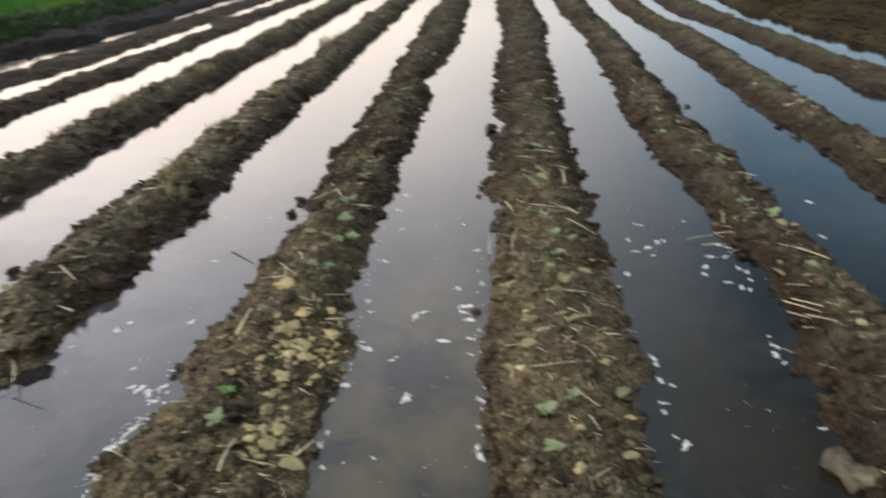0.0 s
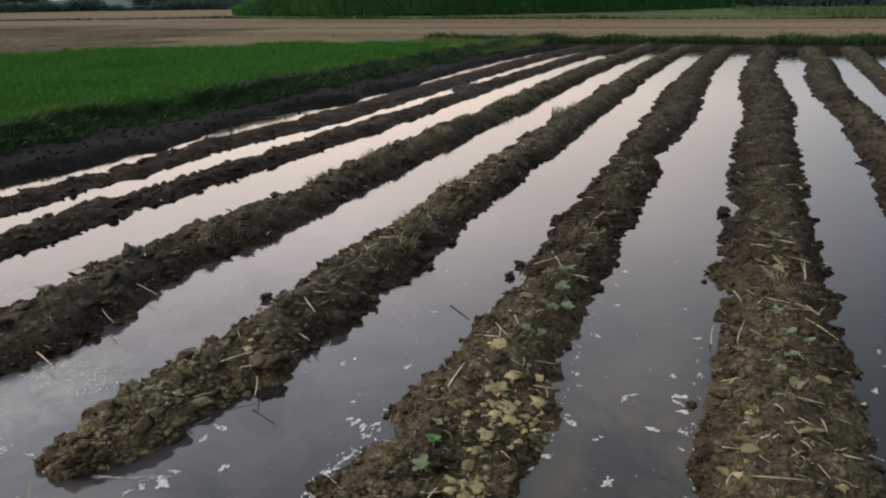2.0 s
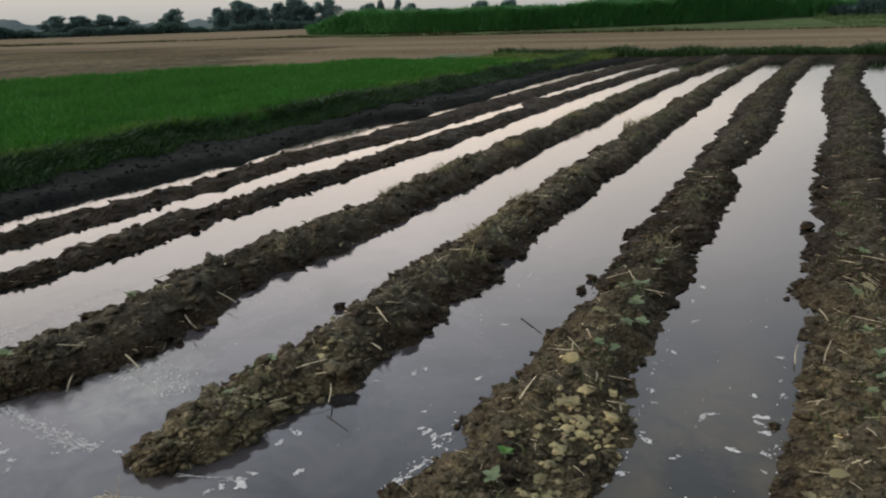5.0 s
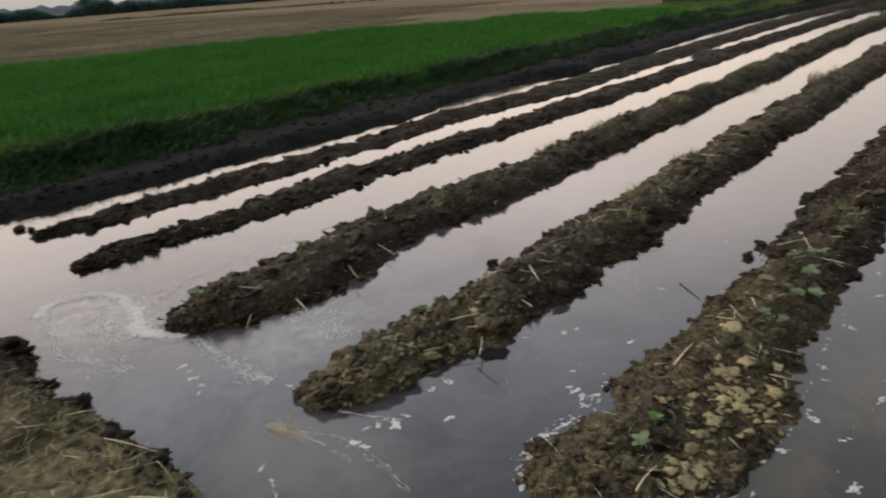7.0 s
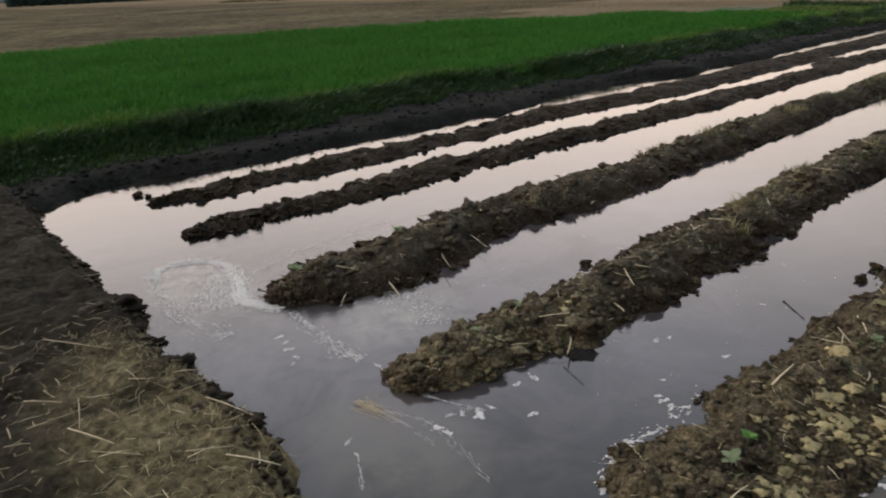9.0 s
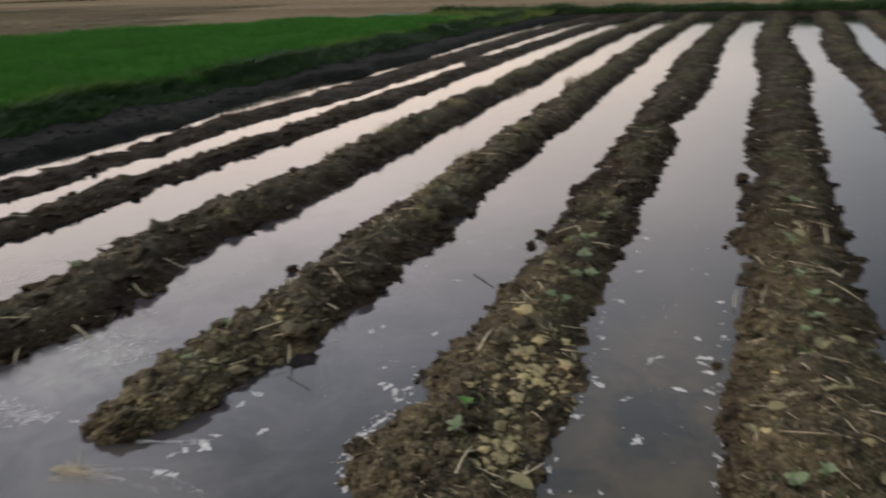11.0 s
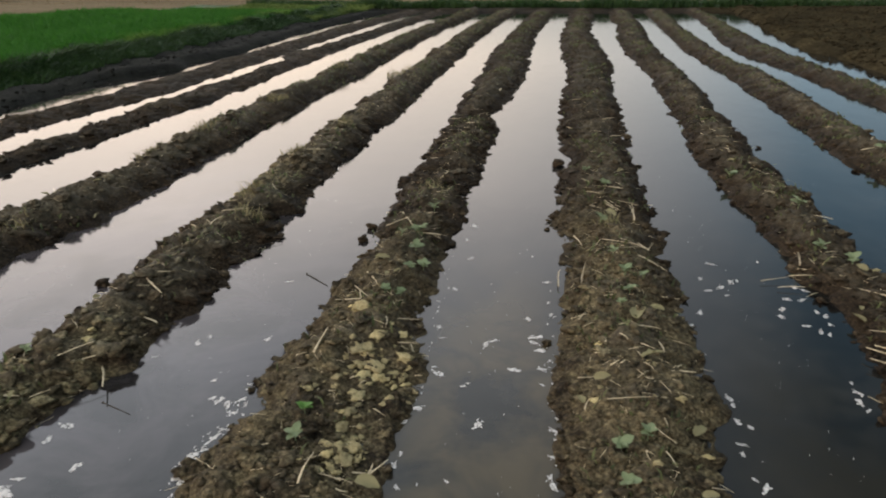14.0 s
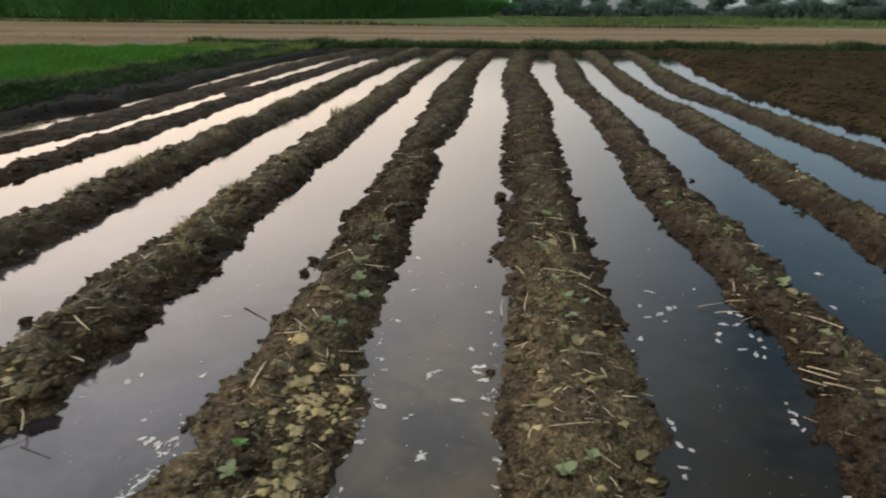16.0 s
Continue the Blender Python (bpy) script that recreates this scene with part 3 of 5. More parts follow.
def soil_ridge(r, label, clods, crumbs, coarse):
    v = np.concatenate([np.arange(r.start, 8.0, 0.016), np.arange(8.0, FIELD_END + 0.9, 0.05)])
    u = np.linspace(-1.3, 1.3, 45)
    V, U = np.meshgrid(v, u, indexing="ij")
    x, y, z = r.surface(V, U)
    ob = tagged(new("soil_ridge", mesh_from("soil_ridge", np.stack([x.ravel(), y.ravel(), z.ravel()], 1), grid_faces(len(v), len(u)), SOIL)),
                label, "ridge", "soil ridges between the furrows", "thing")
    pv = r.start + 0.05 + 5.5 * rng.random(clods) ** 1.5
    pu = np.where(rng.random(clods) < 0.78, rng.uniform(-0.92, 0.92, clods), rng.choice((-1, 1), clods) * rng.normal(0.94, 0.06, clods))
    px, py, pz = r.surface(pv, pu)
    for a, b, c, u_ in zip(px, py, pz, pu):
        size = coarse * (rng.uniform(0.022, 0.058) if abs(u_) < 0.85 else rng.uniform(0.022, 0.045))
        c = max(c, 0.0)
        m = Matrix.LocRotScale((a, b, c + 0.12 * size), Euler((rng.uniform(-0.4, 0.4), rng.uniform(-0.4, 0.4), rng.uniform(0, 6.28))),
                               (size, size * rng.uniform(0.75, 1.1), size * rng.uniform(0.6, 0.95)))
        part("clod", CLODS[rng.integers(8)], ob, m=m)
    cv = r.start + 0.03 + (FIELD_END - r.start) * rng.random(crumbs) ** 2.2
    cu = np.clip(rng.normal(0, 0.62, crumbs), -1.15, 1.15)
    cx, cy, cz = r.surface(cv, cu)
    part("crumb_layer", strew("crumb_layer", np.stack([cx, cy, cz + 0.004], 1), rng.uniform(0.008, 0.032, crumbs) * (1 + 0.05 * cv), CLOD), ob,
         "loose crumbs of soil", kind="stuff")
    return ob


CLOD_COUNT = (120, 150, 230, 270, 290, 290, 220, 110, 70)
CRUMB_COUNT = (700, 800, 1800, 3000, 3600, 3600, 2600, 1300, 900)
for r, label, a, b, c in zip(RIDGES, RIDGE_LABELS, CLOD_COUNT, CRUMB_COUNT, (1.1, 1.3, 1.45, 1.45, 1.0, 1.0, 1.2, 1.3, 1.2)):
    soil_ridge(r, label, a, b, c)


def ridge_top(x, y):
    """Height of the soil or water at a place."""
    best = 0.0
    for r in RIDGES:
        if y < r.start:
            continue
        u = np.linspace(-1.2, 1.2, 49)
        rx, _, rz = r.surface(np.full(49, float(y)), u)
        if rx[0] < x < rx[-1]:
            best = max(best, float(np.interp(x, rx, rz)))
    if y < near_edge(x):
        best = max(best, float(bank_height(np.array(x), np.array(y))))
    return best


# ---- the near bank ----
def bank_height(x, y):
    inside = near_edge(x) - y + 0.05 * vnoise(x, y, 0.22, 31) + 0.05 * vnoise(x, y, 0.6, 32)
    rise = ramp01(-0.10, 0.22, inside)
    return -0.10 + rise * (0.19 + 0.02 * vnoise(x, y, 0.5, 33)) + rise * (0.055 * lumps(x, y, 0.30, 37) + 0.022 * lumps(x, y, 0.11, 34) + 0.016 * lumps(x, y, 0.045, 35) + 0.008 * vnoise(x, y, 0.03, 36))


bx, by = np.arange(-7.6, 5.0, 0.028), np.arange(-1.4, 1.62, 0.028)
BX, BY = np.meshgrid(bx, by)
bf = grid_faces(len(by), len(bx))
bank_z = bank_height(BX, BY) - 0.12 * ramp01(0.7, 1.35, -BY)
bank_me = mesh_from("bank", np.stack([BX.ravel(), BY.ravel(), bank_z.ravel()], 1), bf, BANK_MUD)
tagged(new("bank", bank_me), "trodden mud bank with pale straw-mixed mud on top", "bank", kind="structure")
bank_clod_x = -6.2 + 7.7 * rng.random(900) ** 1.2
bank_clod_y = near_edge(bank_clod_x) + rng.normal(-0.03, 0.075, 900)
tagged(new("bank_crumbs", strew("bank_crumbs", np.stack([bank_clod_x, bank_clod_y, bank_height(bank_clod_x, bank_clod_y) + 0.008], 1), rng.uniform(0.012, 0.048, 900), CLOD)),
       "dark wet crumbs along the edge of the mud bank", "soil crumbs", kind="stuff")


# ---- grass, crop, cane: many blades in one mesh ----
def blades(name, x, y, z, tall, wide, lean, material, bias=(0.0, 0.0)):
    n = len(x)
    a, turn = rng.uniform(0, 2 * np.pi, n), rng.uniform(0, 2 * np.pi, n)
    dx, dy = np.cos(turn) * lean * tall + bias[0] * tall, np.sin(turn) * lean * tall + bias[1] * tall
    sx, sy = np.cos(a) * wide / 2, np.sin(a) * wide / 2
    v = np.zeros((n, 5, 3))
    for i, (k, side, h) in enumerate(((0, -1, 0), (0, 1, 0), (0.32, 1, 0.6), (0.32, -1, 0.6), (1.0, 0, 1.0))):
        w = 0.85 if h else 1.0
        v[:, i, 0], v[:, i, 1] = x + k * dx + side * w * sx, y + k * dy + side * w * sy
        v[:, i, 2] = z + h * tall * (1 - 0.35 * lean * (h == 1.0))
    base = np.arange(n) * 5
    faces = np.stack([base, base + 1, base + 2, base + 3], 1).tolist() + np.stack([base + 3, base + 2, base + 4], 1).tolist()
    return mesh_from(name, v.reshape(-1, 3), faces, material, smooth=False)


n = 1300
hx = rng.uniform(-3.1, -0.9, n)
hy = near_edge(hx) - np.abs(rng.normal(0.1, 0.28, n))
tagged(new("bank_hay", blades("bank_hay", hx, hy, bank_height(hx, hy) + 0.002, rng.uniform(0.014, 0.034, n), rng.uniform(0.003, 0.006, n), 2.0, HAY)),
       "matted pale hay trodden into the mud bank", "hay", kind="stuff")


n = 230000
cx = -6.4 - 14.5 * rng.random(n) ** 1.5
cy = -6 + 28.5 * rng.random(n) ** 1.1
cx = cx + drift(np.clip(cy, 0, 30))
inset = drift(np.clip(cy, 0, 30)) + crop_edge(cy) + 0.16 * vnoise(cx, cy, 0.55, 52) + 0.11 * vnoise(cx, cy, 0.19, 55) - cx
keep = (cy < crop_far_edge(cx) + 0.3 * vnoise(cx, cy, 0.7, 50)) & (inset > 0)
cx, cy, inset = cx[keep], cy[keep], inset[keep]
edge_fall = 0.68 + 0.32 * ramp01(0.0, 0.40, inset)
lush = 1 + 0.13 * vnoise(cx, cy, 1.6, 53) + 0.14 * vnoise(cx, cy, 0.5, 54) + 0.12 * vnoise(cx, cy, 0.2, 56)
tagged(new("crop_field", blades("crop_field", cx, cy, ground_height(cx, cy) - 0.02, rng.uniform(0.25, 0.34, len(cx)) * lush * edge_fall, rng.uniform(0.010, 0.022, len(cx)) * (1 + 0.03 * cy.clip(0)), 0.36, GRASS)),
       "dense bright green young crop beyond the bank", "crop", kind="stuff")

n = 66000
gy_ = -3 + 26.5 * rng.random(n) ** 1.3
up_bank = rng.random(n) ** 0.8
gs = -6.48 + (crop_edge(gy_) - 0.10 + 6.48) * up_bank + 0.10 * vnoise(gy_, gy_ * 0, 0.6, 60) + 0.06 * vnoise(gy_, gy_ * 0, 0.2, 66)
gx_ = gs + drift(np.clip(gy_, 0, 30))
tagged(new("bank_grass", blades("bank_grass", gx_, gy_, ground_height(gx_, gy_) - 0.02, (rng.uniform(0.03, 0.09, n) + rng.uniform(0.13, 0.27, n) * up_bank ** 1.5) * (1 + 0.3 * vnoise(gx_, gy_, 0.8, 61)), rng.uniform(0.008, 0.02, n) * (1 + 0.03 * gy_.clip(0)), 0.5, BANK_GRASS, (0.30, 0.0))),
       "shaggy dark grass hanging over the muddy bank", "grass", kind="stuff")

n = 9000
ey = -2 + 24 * rng.random(n) ** 1.3
es = crop_edge(ey) - 0.06 - np.abs(rng.normal(0, 0.22, n)) + 0.10 * vnoise(ey, ey * 0, 0.55, 64)
ex = es + drift(np.clip(ey, 0, 30))
tagged(new("crop_edge_shoots", blades("crop_edge_shoots", ex, ey, ground_height(ex, ey) - 0.02, rng.uniform(0.20, 0.31, n) * (1 + 0.25 * vnoise(ex, ey, 0.7, 65)), rng.uniform(0.008, 0.018, n) * (1 + 0.03 * ey.clip(0)), 0.45, EDGE_GRASS, (0.12, 0.0))),
       "yellowish green shoots along the edge of the crop", "crop", kind="stuff")

n = 15000
ey = 19.5 + 7.5 * rng.random(n)
es = -6.5 - 4.5 * rng.random(n) ** 1.2
ex = es + drift(np.clip(ey, 0, 30))
keep = ey > crop_far_edge(ex) - 1.0 * rng.random(n)
ex, ey = ex[keep], ey[keep]
tagged(new("corner_grass", blades("corner_grass", ex, ey, ground_height(ex, ey) - 0.02, rng.uniform(0.08, 0.22, len(ex)) * (1 + 0.4 * vnoise(ex, ey, 1.2, 67)), rng.uniform(0.015, 0.035, len(ex)), 0.5, CORNER_GRASS)),
       "rough olive grass in the corner behind the crop", "grass", kind="stuff")

n = 26000
fx_ = rng.uniform(-9, 34, n)
fy_ = FIELD_END + 0.70 + rng.gamma(2.0, 0.35, n) + 0.15 * vnoise(fx_, fx_ * 0, 1.3, 62)
mound = np.clip(0.9 + 0.3 * vnoise(fx_, fx_ * 0, 1.1, 63), 0.2, 1.6)
tagged(new("far_bank_grass", blades("far_bank_grass", fx_, fy_, ground_height(fx_, fy_) - 0.02, rng.uniform(0.14, 0.40, n) * mound, rng.uniform(0.02, 0.045, n), 0.45, BANK_GRASS)),
       "dark grass along the low bank at the end of the rows", "grass", kind="stuff")

n = 34000
sx_ = rng.uniform(-45, 45, n)
sy_ = 26.8 + 36 * rng.random(n) ** 1.6
keep = (sx_ > -4.5) | (sy_ > 27.5) | ((sx_ < -11) & (sy_ > crop_far_edge(sx_) + 0.4))
sx_, sy_ = sx_[keep], sy_[keep]
tagged(new("stubble", blades("stubble", sx_, sy_, ground_height(sx_, sy_) - 0.01, rng.uniform(0.03, 0.08, len(sx_)), rng.uniform(0.012, 0.03, len(sx_)), 0.5, DRY_GRASS)),
       "short pale cut stubble on the harvested field", "stubble", kind="stuff")

n = 5200
mx = -95 + 120 * rng.random(n)
my = np.interp(mx, (-95, -51, -25, 0, 25), (52.0, 69.5, 63.5, 60.5, 59.0)) + rng.normal(0, 0.35, n)
tagged(new("field_margin", blades("field_margin", mx, my, ground_height(mx, my) - 0.02, rng.uniform(0.10, 0.42, n) * (1 + 0.5 * vnoise(mx, mx * 0, 4.0, 78)), rng.uniform(0.05, 0.12, n), 0.5, MARGIN_GRASS)),
       "dark uncut grass along the edge of the stubble field", "grass", kind="stuff")

CANE_X, CANE_Y = (-56.0, -39.0, -26.0, -15.3, -7.5, 1.2, 26.5), (81.5, 76.0, 78.0, 88.0, 99.0, 117.0, 182.0)
n = 125000
t_ = rng.random(n) ** 0.9 * 6
kx = np.interp(t_, range(7), CANE_X) + rng.normal(0, 0.3, n)
ky = np.interp(kx, CANE_X, CANE_Y) + 11 * rng.random(n) ** 1.7 + 0.7 * vnoise(kx, kx * 0, 3.0, 70)
kh = 2.95 * (1 + 0.13 * vnoise(kx, kx * 0, 7.0, 71) + 0.10 * vnoise(kx, ky, 1.6, 72)) * (0.45 + 0.55 * ramp01(0.0, 0.55, t_)) * (0.6 + 0.4 * ramp01(6.0, 5.2, t_)) * (1 + 0.12 * ramp01(2.2, 3.0, t_) * ramp01(4.6, 3.8, t_))
tagged(new("cane_stand", blades("cane_stand", kx, ky, ground_height(kx, ky) + kh * 0.72 * rng.random(n) ** 0.8, kh * rng.uniform(0.22, 0.46, n), rng.uniform(0.05, 0.11, n) * (ky / 85) ** 0.8, 0.6, CANE)),
       "tall dense green cane standing behind the stubble field", "cane", kind="stuff")

n = 15000
hx = rng.uniform(6, 75, n)
hy = 68 + 50 * rng.random(n)
clump = ramp01(0.1, 0.6, vnoise(hx, hy, 6.0, 73)) + 0.15
tagged(new("meadow_weeds", blades("meadow_weeds", hx, hy, ground_height(hx, hy), rng.uniform(0.2, 0.9, n) * clump, rng.uniform(0.05, 0.14, n), 0.4, MEADOW_WEED)),
       "rough green weeds on the far meadow", "weeds", kind="stuff")

n = 60000
hb = np.where(rng.random(n) < 0.55, rng.uniform(-36, 9, n), rng.uniform(25, 75, n))
hd = np.where(hb < 9, 138.0, 215.0) + rng.uniform(0, 9, n)
hx, hy = -hd * np.sin(np.radians(hb)), hd * np.cos(np.radians(hb))
ht = np.where(hb < -4, 0.80, 1.0) * np.clip(2.6 + 1.6 * vnoise(hb, hb * 0, 2.2, 74) + 0.8 * vnoise(hb, hb * 0, 0.6, 75), 0.5, 6)
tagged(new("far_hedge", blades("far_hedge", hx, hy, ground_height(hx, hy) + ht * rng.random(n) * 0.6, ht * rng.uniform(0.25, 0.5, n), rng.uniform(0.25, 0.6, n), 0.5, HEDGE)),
       "dark green hedges and scrub across the far plain", "hedge", kind="stuff")

# weeds on the crests
wv, wu, wi = 1.4 + 22 * rng.random(24000) ** 0.95, np.clip(rng.normal(0, 0.42, 24000), -1, 1), rng.integers(2, 9, 24000)
wp = np.array([np.stack(RIDGES[i].surface(np.array(max(v_, RIDGES[i].start + 0.1)), np.array(u_))) for i, v_, u_ in zip(wi, wv, wu)])
tuft = vnoise(wp[:, 0], wp[:, 1], 0.45, 76) > 0.05
wp = wp[tuft]
tagged(new("ridge_weeds", blades("ridge_weeds", wp[:, 0], wp[:, 1], wp[:, 2] - 0.004, rng.uniform(0.015, 0.055, len(wp)), rng.uniform(0.004, 0.010, len(wp)) * (1 + 0.11 * wp[:, 1]), 0.9, WEED)),
       "sparse dull green weeds on the crests of the ridges", "weeds", kind="stuff")

n = 5200
wv, wu, wi = 1.6 + 22 * rng.random(n) ** 0.8, np.clip(rng.normal(0, 0.38, n), -0.9, 0.9), rng.integers(2, 9, n)
wp = np.array([np.stack(RIDGES[i].surface(np.array(max(v_, RIDGES[i].start + 0.1)), np.array(u_))) for i, v_, u_ in zip(wi, wv, wu)])
wp = wp[vnoise(wp[:, 0], wp[:, 1], 0.6, 77) > -0.1]
tagged(new("ridge_hay", blades("ridge_hay", wp[:, 0], wp[:, 1], wp[:, 2] + 0.002, rng.uniform(0.012, 0.04, len(wp)), rng.uniform(0.003, 0.006, len(wp)) * (1 + 0.03 * wp[:, 1]), 1.8, HAY)),
       "short dry grass matted on the crests of the ridges", "grass", kind="stuff")

# clods of the ploughed field and of the muddy foot of the bank
n = 3600
px_, py_ = 4.75 + 9 * rng.random(n) ** 1.6, 2.5 + 22.5 * rng.random(n)
px_ = px_ + drift(py_) + 0.018 * (py_ - 8).clip(0)
tagged(new("ploughed_clods", strew("ploughed_clods", np.stack([px_, py_, ground_height(px_, py_) + 0.01], 1), rng.uniform(0.03, 0.11, n), PLOUGHED)),
       "brown clods strewn over the ploughed field", "soil clods", kind="stuff")
n = 700
py_ = 0.8 + 24 * rng.random(n) ** 1.5
px_ = -5.98 - 0.5 * rng.random(n) ** 1.3 + drift(py_)
tagged(new("bank_foot_clods", strew("bank_foot_clods", np.stack([px_, py_, ground_height(px_, py_) + 0.004], 1), rng.uniform(0.02, 0.06, n), LEDGE)),
       "dark wet clods at the foot of the grassy bank", "soil clods", kind="stuff")


# ---- far trees ----
def crown_mesh(seed, lobes, slim):
    r = np.random.default_rng(seed)
    v, count = [], 0
    for _ in range(lobes):
        a, h = r.uniform(0, 6.28), r.uniform(0.05, 0.88)
        reach = r.uniform(0.0, 0.40) * math.sqrt(max(0.1, 1.0 - (1.7 * h - 0.7) ** 2)) * slim
        c = np.array([math.cos(a) * reach, math.sin(a) * reach, h])
        size = r.uniform(0.09, 0.19) * np.array([slim, slim, 0.9])
        for _ in range(190):
            d = r.normal(0, 1, 3)
            p = c + d / np.linalg.norm(d) * size * r.random() ** 0.4
            p[2] = max(p[2], 0.0)
            e1, e2 = r.normal(0, 0.019, 3), r.normal(0, 0.019, 3)
            v += [p - e1, p + e2, p + e1, p - e2]
            count += 1
    q = np.arange(count * 4).reshape(-1, 4)
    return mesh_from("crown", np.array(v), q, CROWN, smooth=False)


def trunk_mesh(seed):
    r = np.random.default_rng(seed)
    bm = bmesh.new()

    def limb(p, q, r0, r1):
        d = (q - p)
        m = Matrix.Translation((p + q) / 2) @ d.to_track_quat("Z", "Y").to_matrix().to_4x4()
        bmesh.ops.create_cone(bm, segments=8, radius1=r0, radius2=r1, depth=d.length, matrix=m)

    base, fork = Vector((0, 0, -0.02)), Vector((r.uniform(-0.02, 0.02), 0, 0.36))
    limb(base, fork, 0.035, 0.024)
    for _ in range(5):
        a = r.uniform(0, 6.28)
        tip = Vector((math.cos(a) * 0.22, math.sin(a) * 0.22, r.uniform(0.55, 0.8)))
        limb(fork, tip, 0.018, 0.005)
    me = bpy.data.meshes.new("trunk")
    bm.to_mesh(me)
    bm.free()
    me.materials.append(BARK)
    return me


CROWNS = [crown_mesh(3, 40, 1.0), crown_mesh(5, 44, 1.1), crown_mesh(8, 36, 0.9), crown_mesh(9, 40, 1.05)]
TRUNKS = [trunk_mesh(i) for i in range(3)]


def tree(bearing, distance, tall, wide, i):
    a = radians(bearing)
    x, y = -distance * math.sin(a), distance * math.cos(a)
    ob = new("tree")
    ob.matrix_world = Matrix.LocRotScale((x, y, float(ground_height(np.array(x), np.array(y)))), Euler((0, 0, i * 1.7)), (wide * 1.25, wide * 1.25, tall * 1.02))
    part("trunk", TRUNKS[i % 3], ob)
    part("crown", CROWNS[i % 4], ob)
    label = "tall slim dark tree on the far plain" if tall > 1.3 * wide else "broad leafy dark tree on the far plain"
    tagged(ob, label, "tree", "trees on the far plain")


# bearing to the left, distance, height, width
TREES = [(51.6, 300, 7, 10), (50, 300, 6.8, 11), (48.6, 300, 6.9, 10), (47.2, 300, 6.2, 9), (43.8, 250, 7.4, 8), (40.7, 230, 7.0, 5), (39.3, 230, 8.5, 9.5), (38.3, 230, 7.4, 7),
         (37.4, 230, 6.6, 8), (36.3, 230, 8.0, 7), (35.1, 230, 8.9, 8.5), (34.0, 235, 6.6, 7), (32.4, 230, 9.0, 8)]
TREES += [(29.5, 240, 7.2, 9), (28.5, 240, 7.8, 3), (27.2, 240, 8.8, 3), (26.0, 240, 6.8, 7), (20.8, 240, 6.9, 9), (18.5, 240, 6.7, 9), (11.4, 135, 5.0, 6), (10.0, 135, 6.5, 7), (8.6, 135, 8.0, 8),
          (7.4, 136, 8.2, 8), (6.0, 135, 7.0, 7), (4.6, 135, 5.4, 5), (3.0, 190, 6.4, 5), (0.3, 200, 6.2, 3.5), (-1.2, 200, 5.6, 5)]
TREES += [(-2.2, 200, 9.8, 8.5), (-3.2, 200, 8.0, 6), (-5.2, 200, 6.4, 6), (-6.3, 200, 8.6, 4.6), (-7.3, 200, 9.8, 4.6), (-8.7, 200, 9.8, 5.4), (-9.6, 200, 7.5, 5), (-11.4, 210, 5.4, 7), (-14, 210, 5.2, 9), (-17, 220, 6.2, 10),
          (-20, 200, 5.6, 9), (-23, 210, 6.4, 10), (-26, 200, 5.8, 8), (-29, 220, 7, 10), (-32, 210, 7, 9), (56, 290, 6.5, 9), (62, 260, 6, 8), (70, 240, 5.5, 7)]
for i, row in enumerate(TREES):
    tree(*row, i)

# woods on the horizon, their haze put into the grey-blue base colour
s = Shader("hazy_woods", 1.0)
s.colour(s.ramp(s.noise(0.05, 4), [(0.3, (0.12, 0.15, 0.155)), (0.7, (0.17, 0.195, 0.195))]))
rows_, n = [], 800
for i in range(n + 1):
    a = radians(-70 + 175 * i / n)
    h = 9 + 4.0 * float(vnoise(i, 0, 27.0, 80)) + 2.6 * float(vnoise(i, 0, 8.0, 81)) + 1.8 * float(vnoise(i, 0, 2.6, 82)) + 0.9 * float(vnoise(i, 0, 1.1, 83))
    rows_.append([(-760 * math.sin(a), 760 * math.cos(a), z) for z in (-1.0, max(h, 4.0))] + [(-790 * math.sin(a), 790 * math.cos(a), max(h, 4.0) * 0.7)])
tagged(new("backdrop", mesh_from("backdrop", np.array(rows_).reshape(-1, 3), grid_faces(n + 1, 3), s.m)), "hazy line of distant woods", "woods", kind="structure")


# ---- straw ----
def straw_mesh(seed, flat):
    """A split stalk one metre long, bent a little."""
    r = np.random.default_rng(seed)
    bend, twist = r.uniform(-0.07, 0.07), r.uniform(-0.5, 0.5)
    v = []
    for i in range(7):
        t = i / 6
        w = 0.032 * (1 - 0.62 * t) * (0.72 + 0.28 * min(1.0, 5 * t)) * flat
        c = np.array([t - 0.5, bend * math.sin(math.pi * t) + 0.004 * r.normal(), 0.02 * math.sin(math.pi * t)])
        for k in range(5):
            a = 2 * math.pi * k / 5 + twist * t
            v.append(c + np.array([0, w * math.cos(a), w * 0.6 * math.sin(a)]))
    f = [[i * 5 + k, i * 5 + (k + 1) % 5, i * 5 + 5 + (k + 1) % 5, i * 5 + 5 + k] for i in range(6) for k in range(5)]
    f += [[4, 3, 2, 1, 0], [30, 31, 32, 33, 34]]
    return mesh_from("straw_stalk", np.array(v), f, STRAW)


STRAWS = [straw_mesh(i, 1.0 + 0.25 * (i % 3)) for i in range(9)]


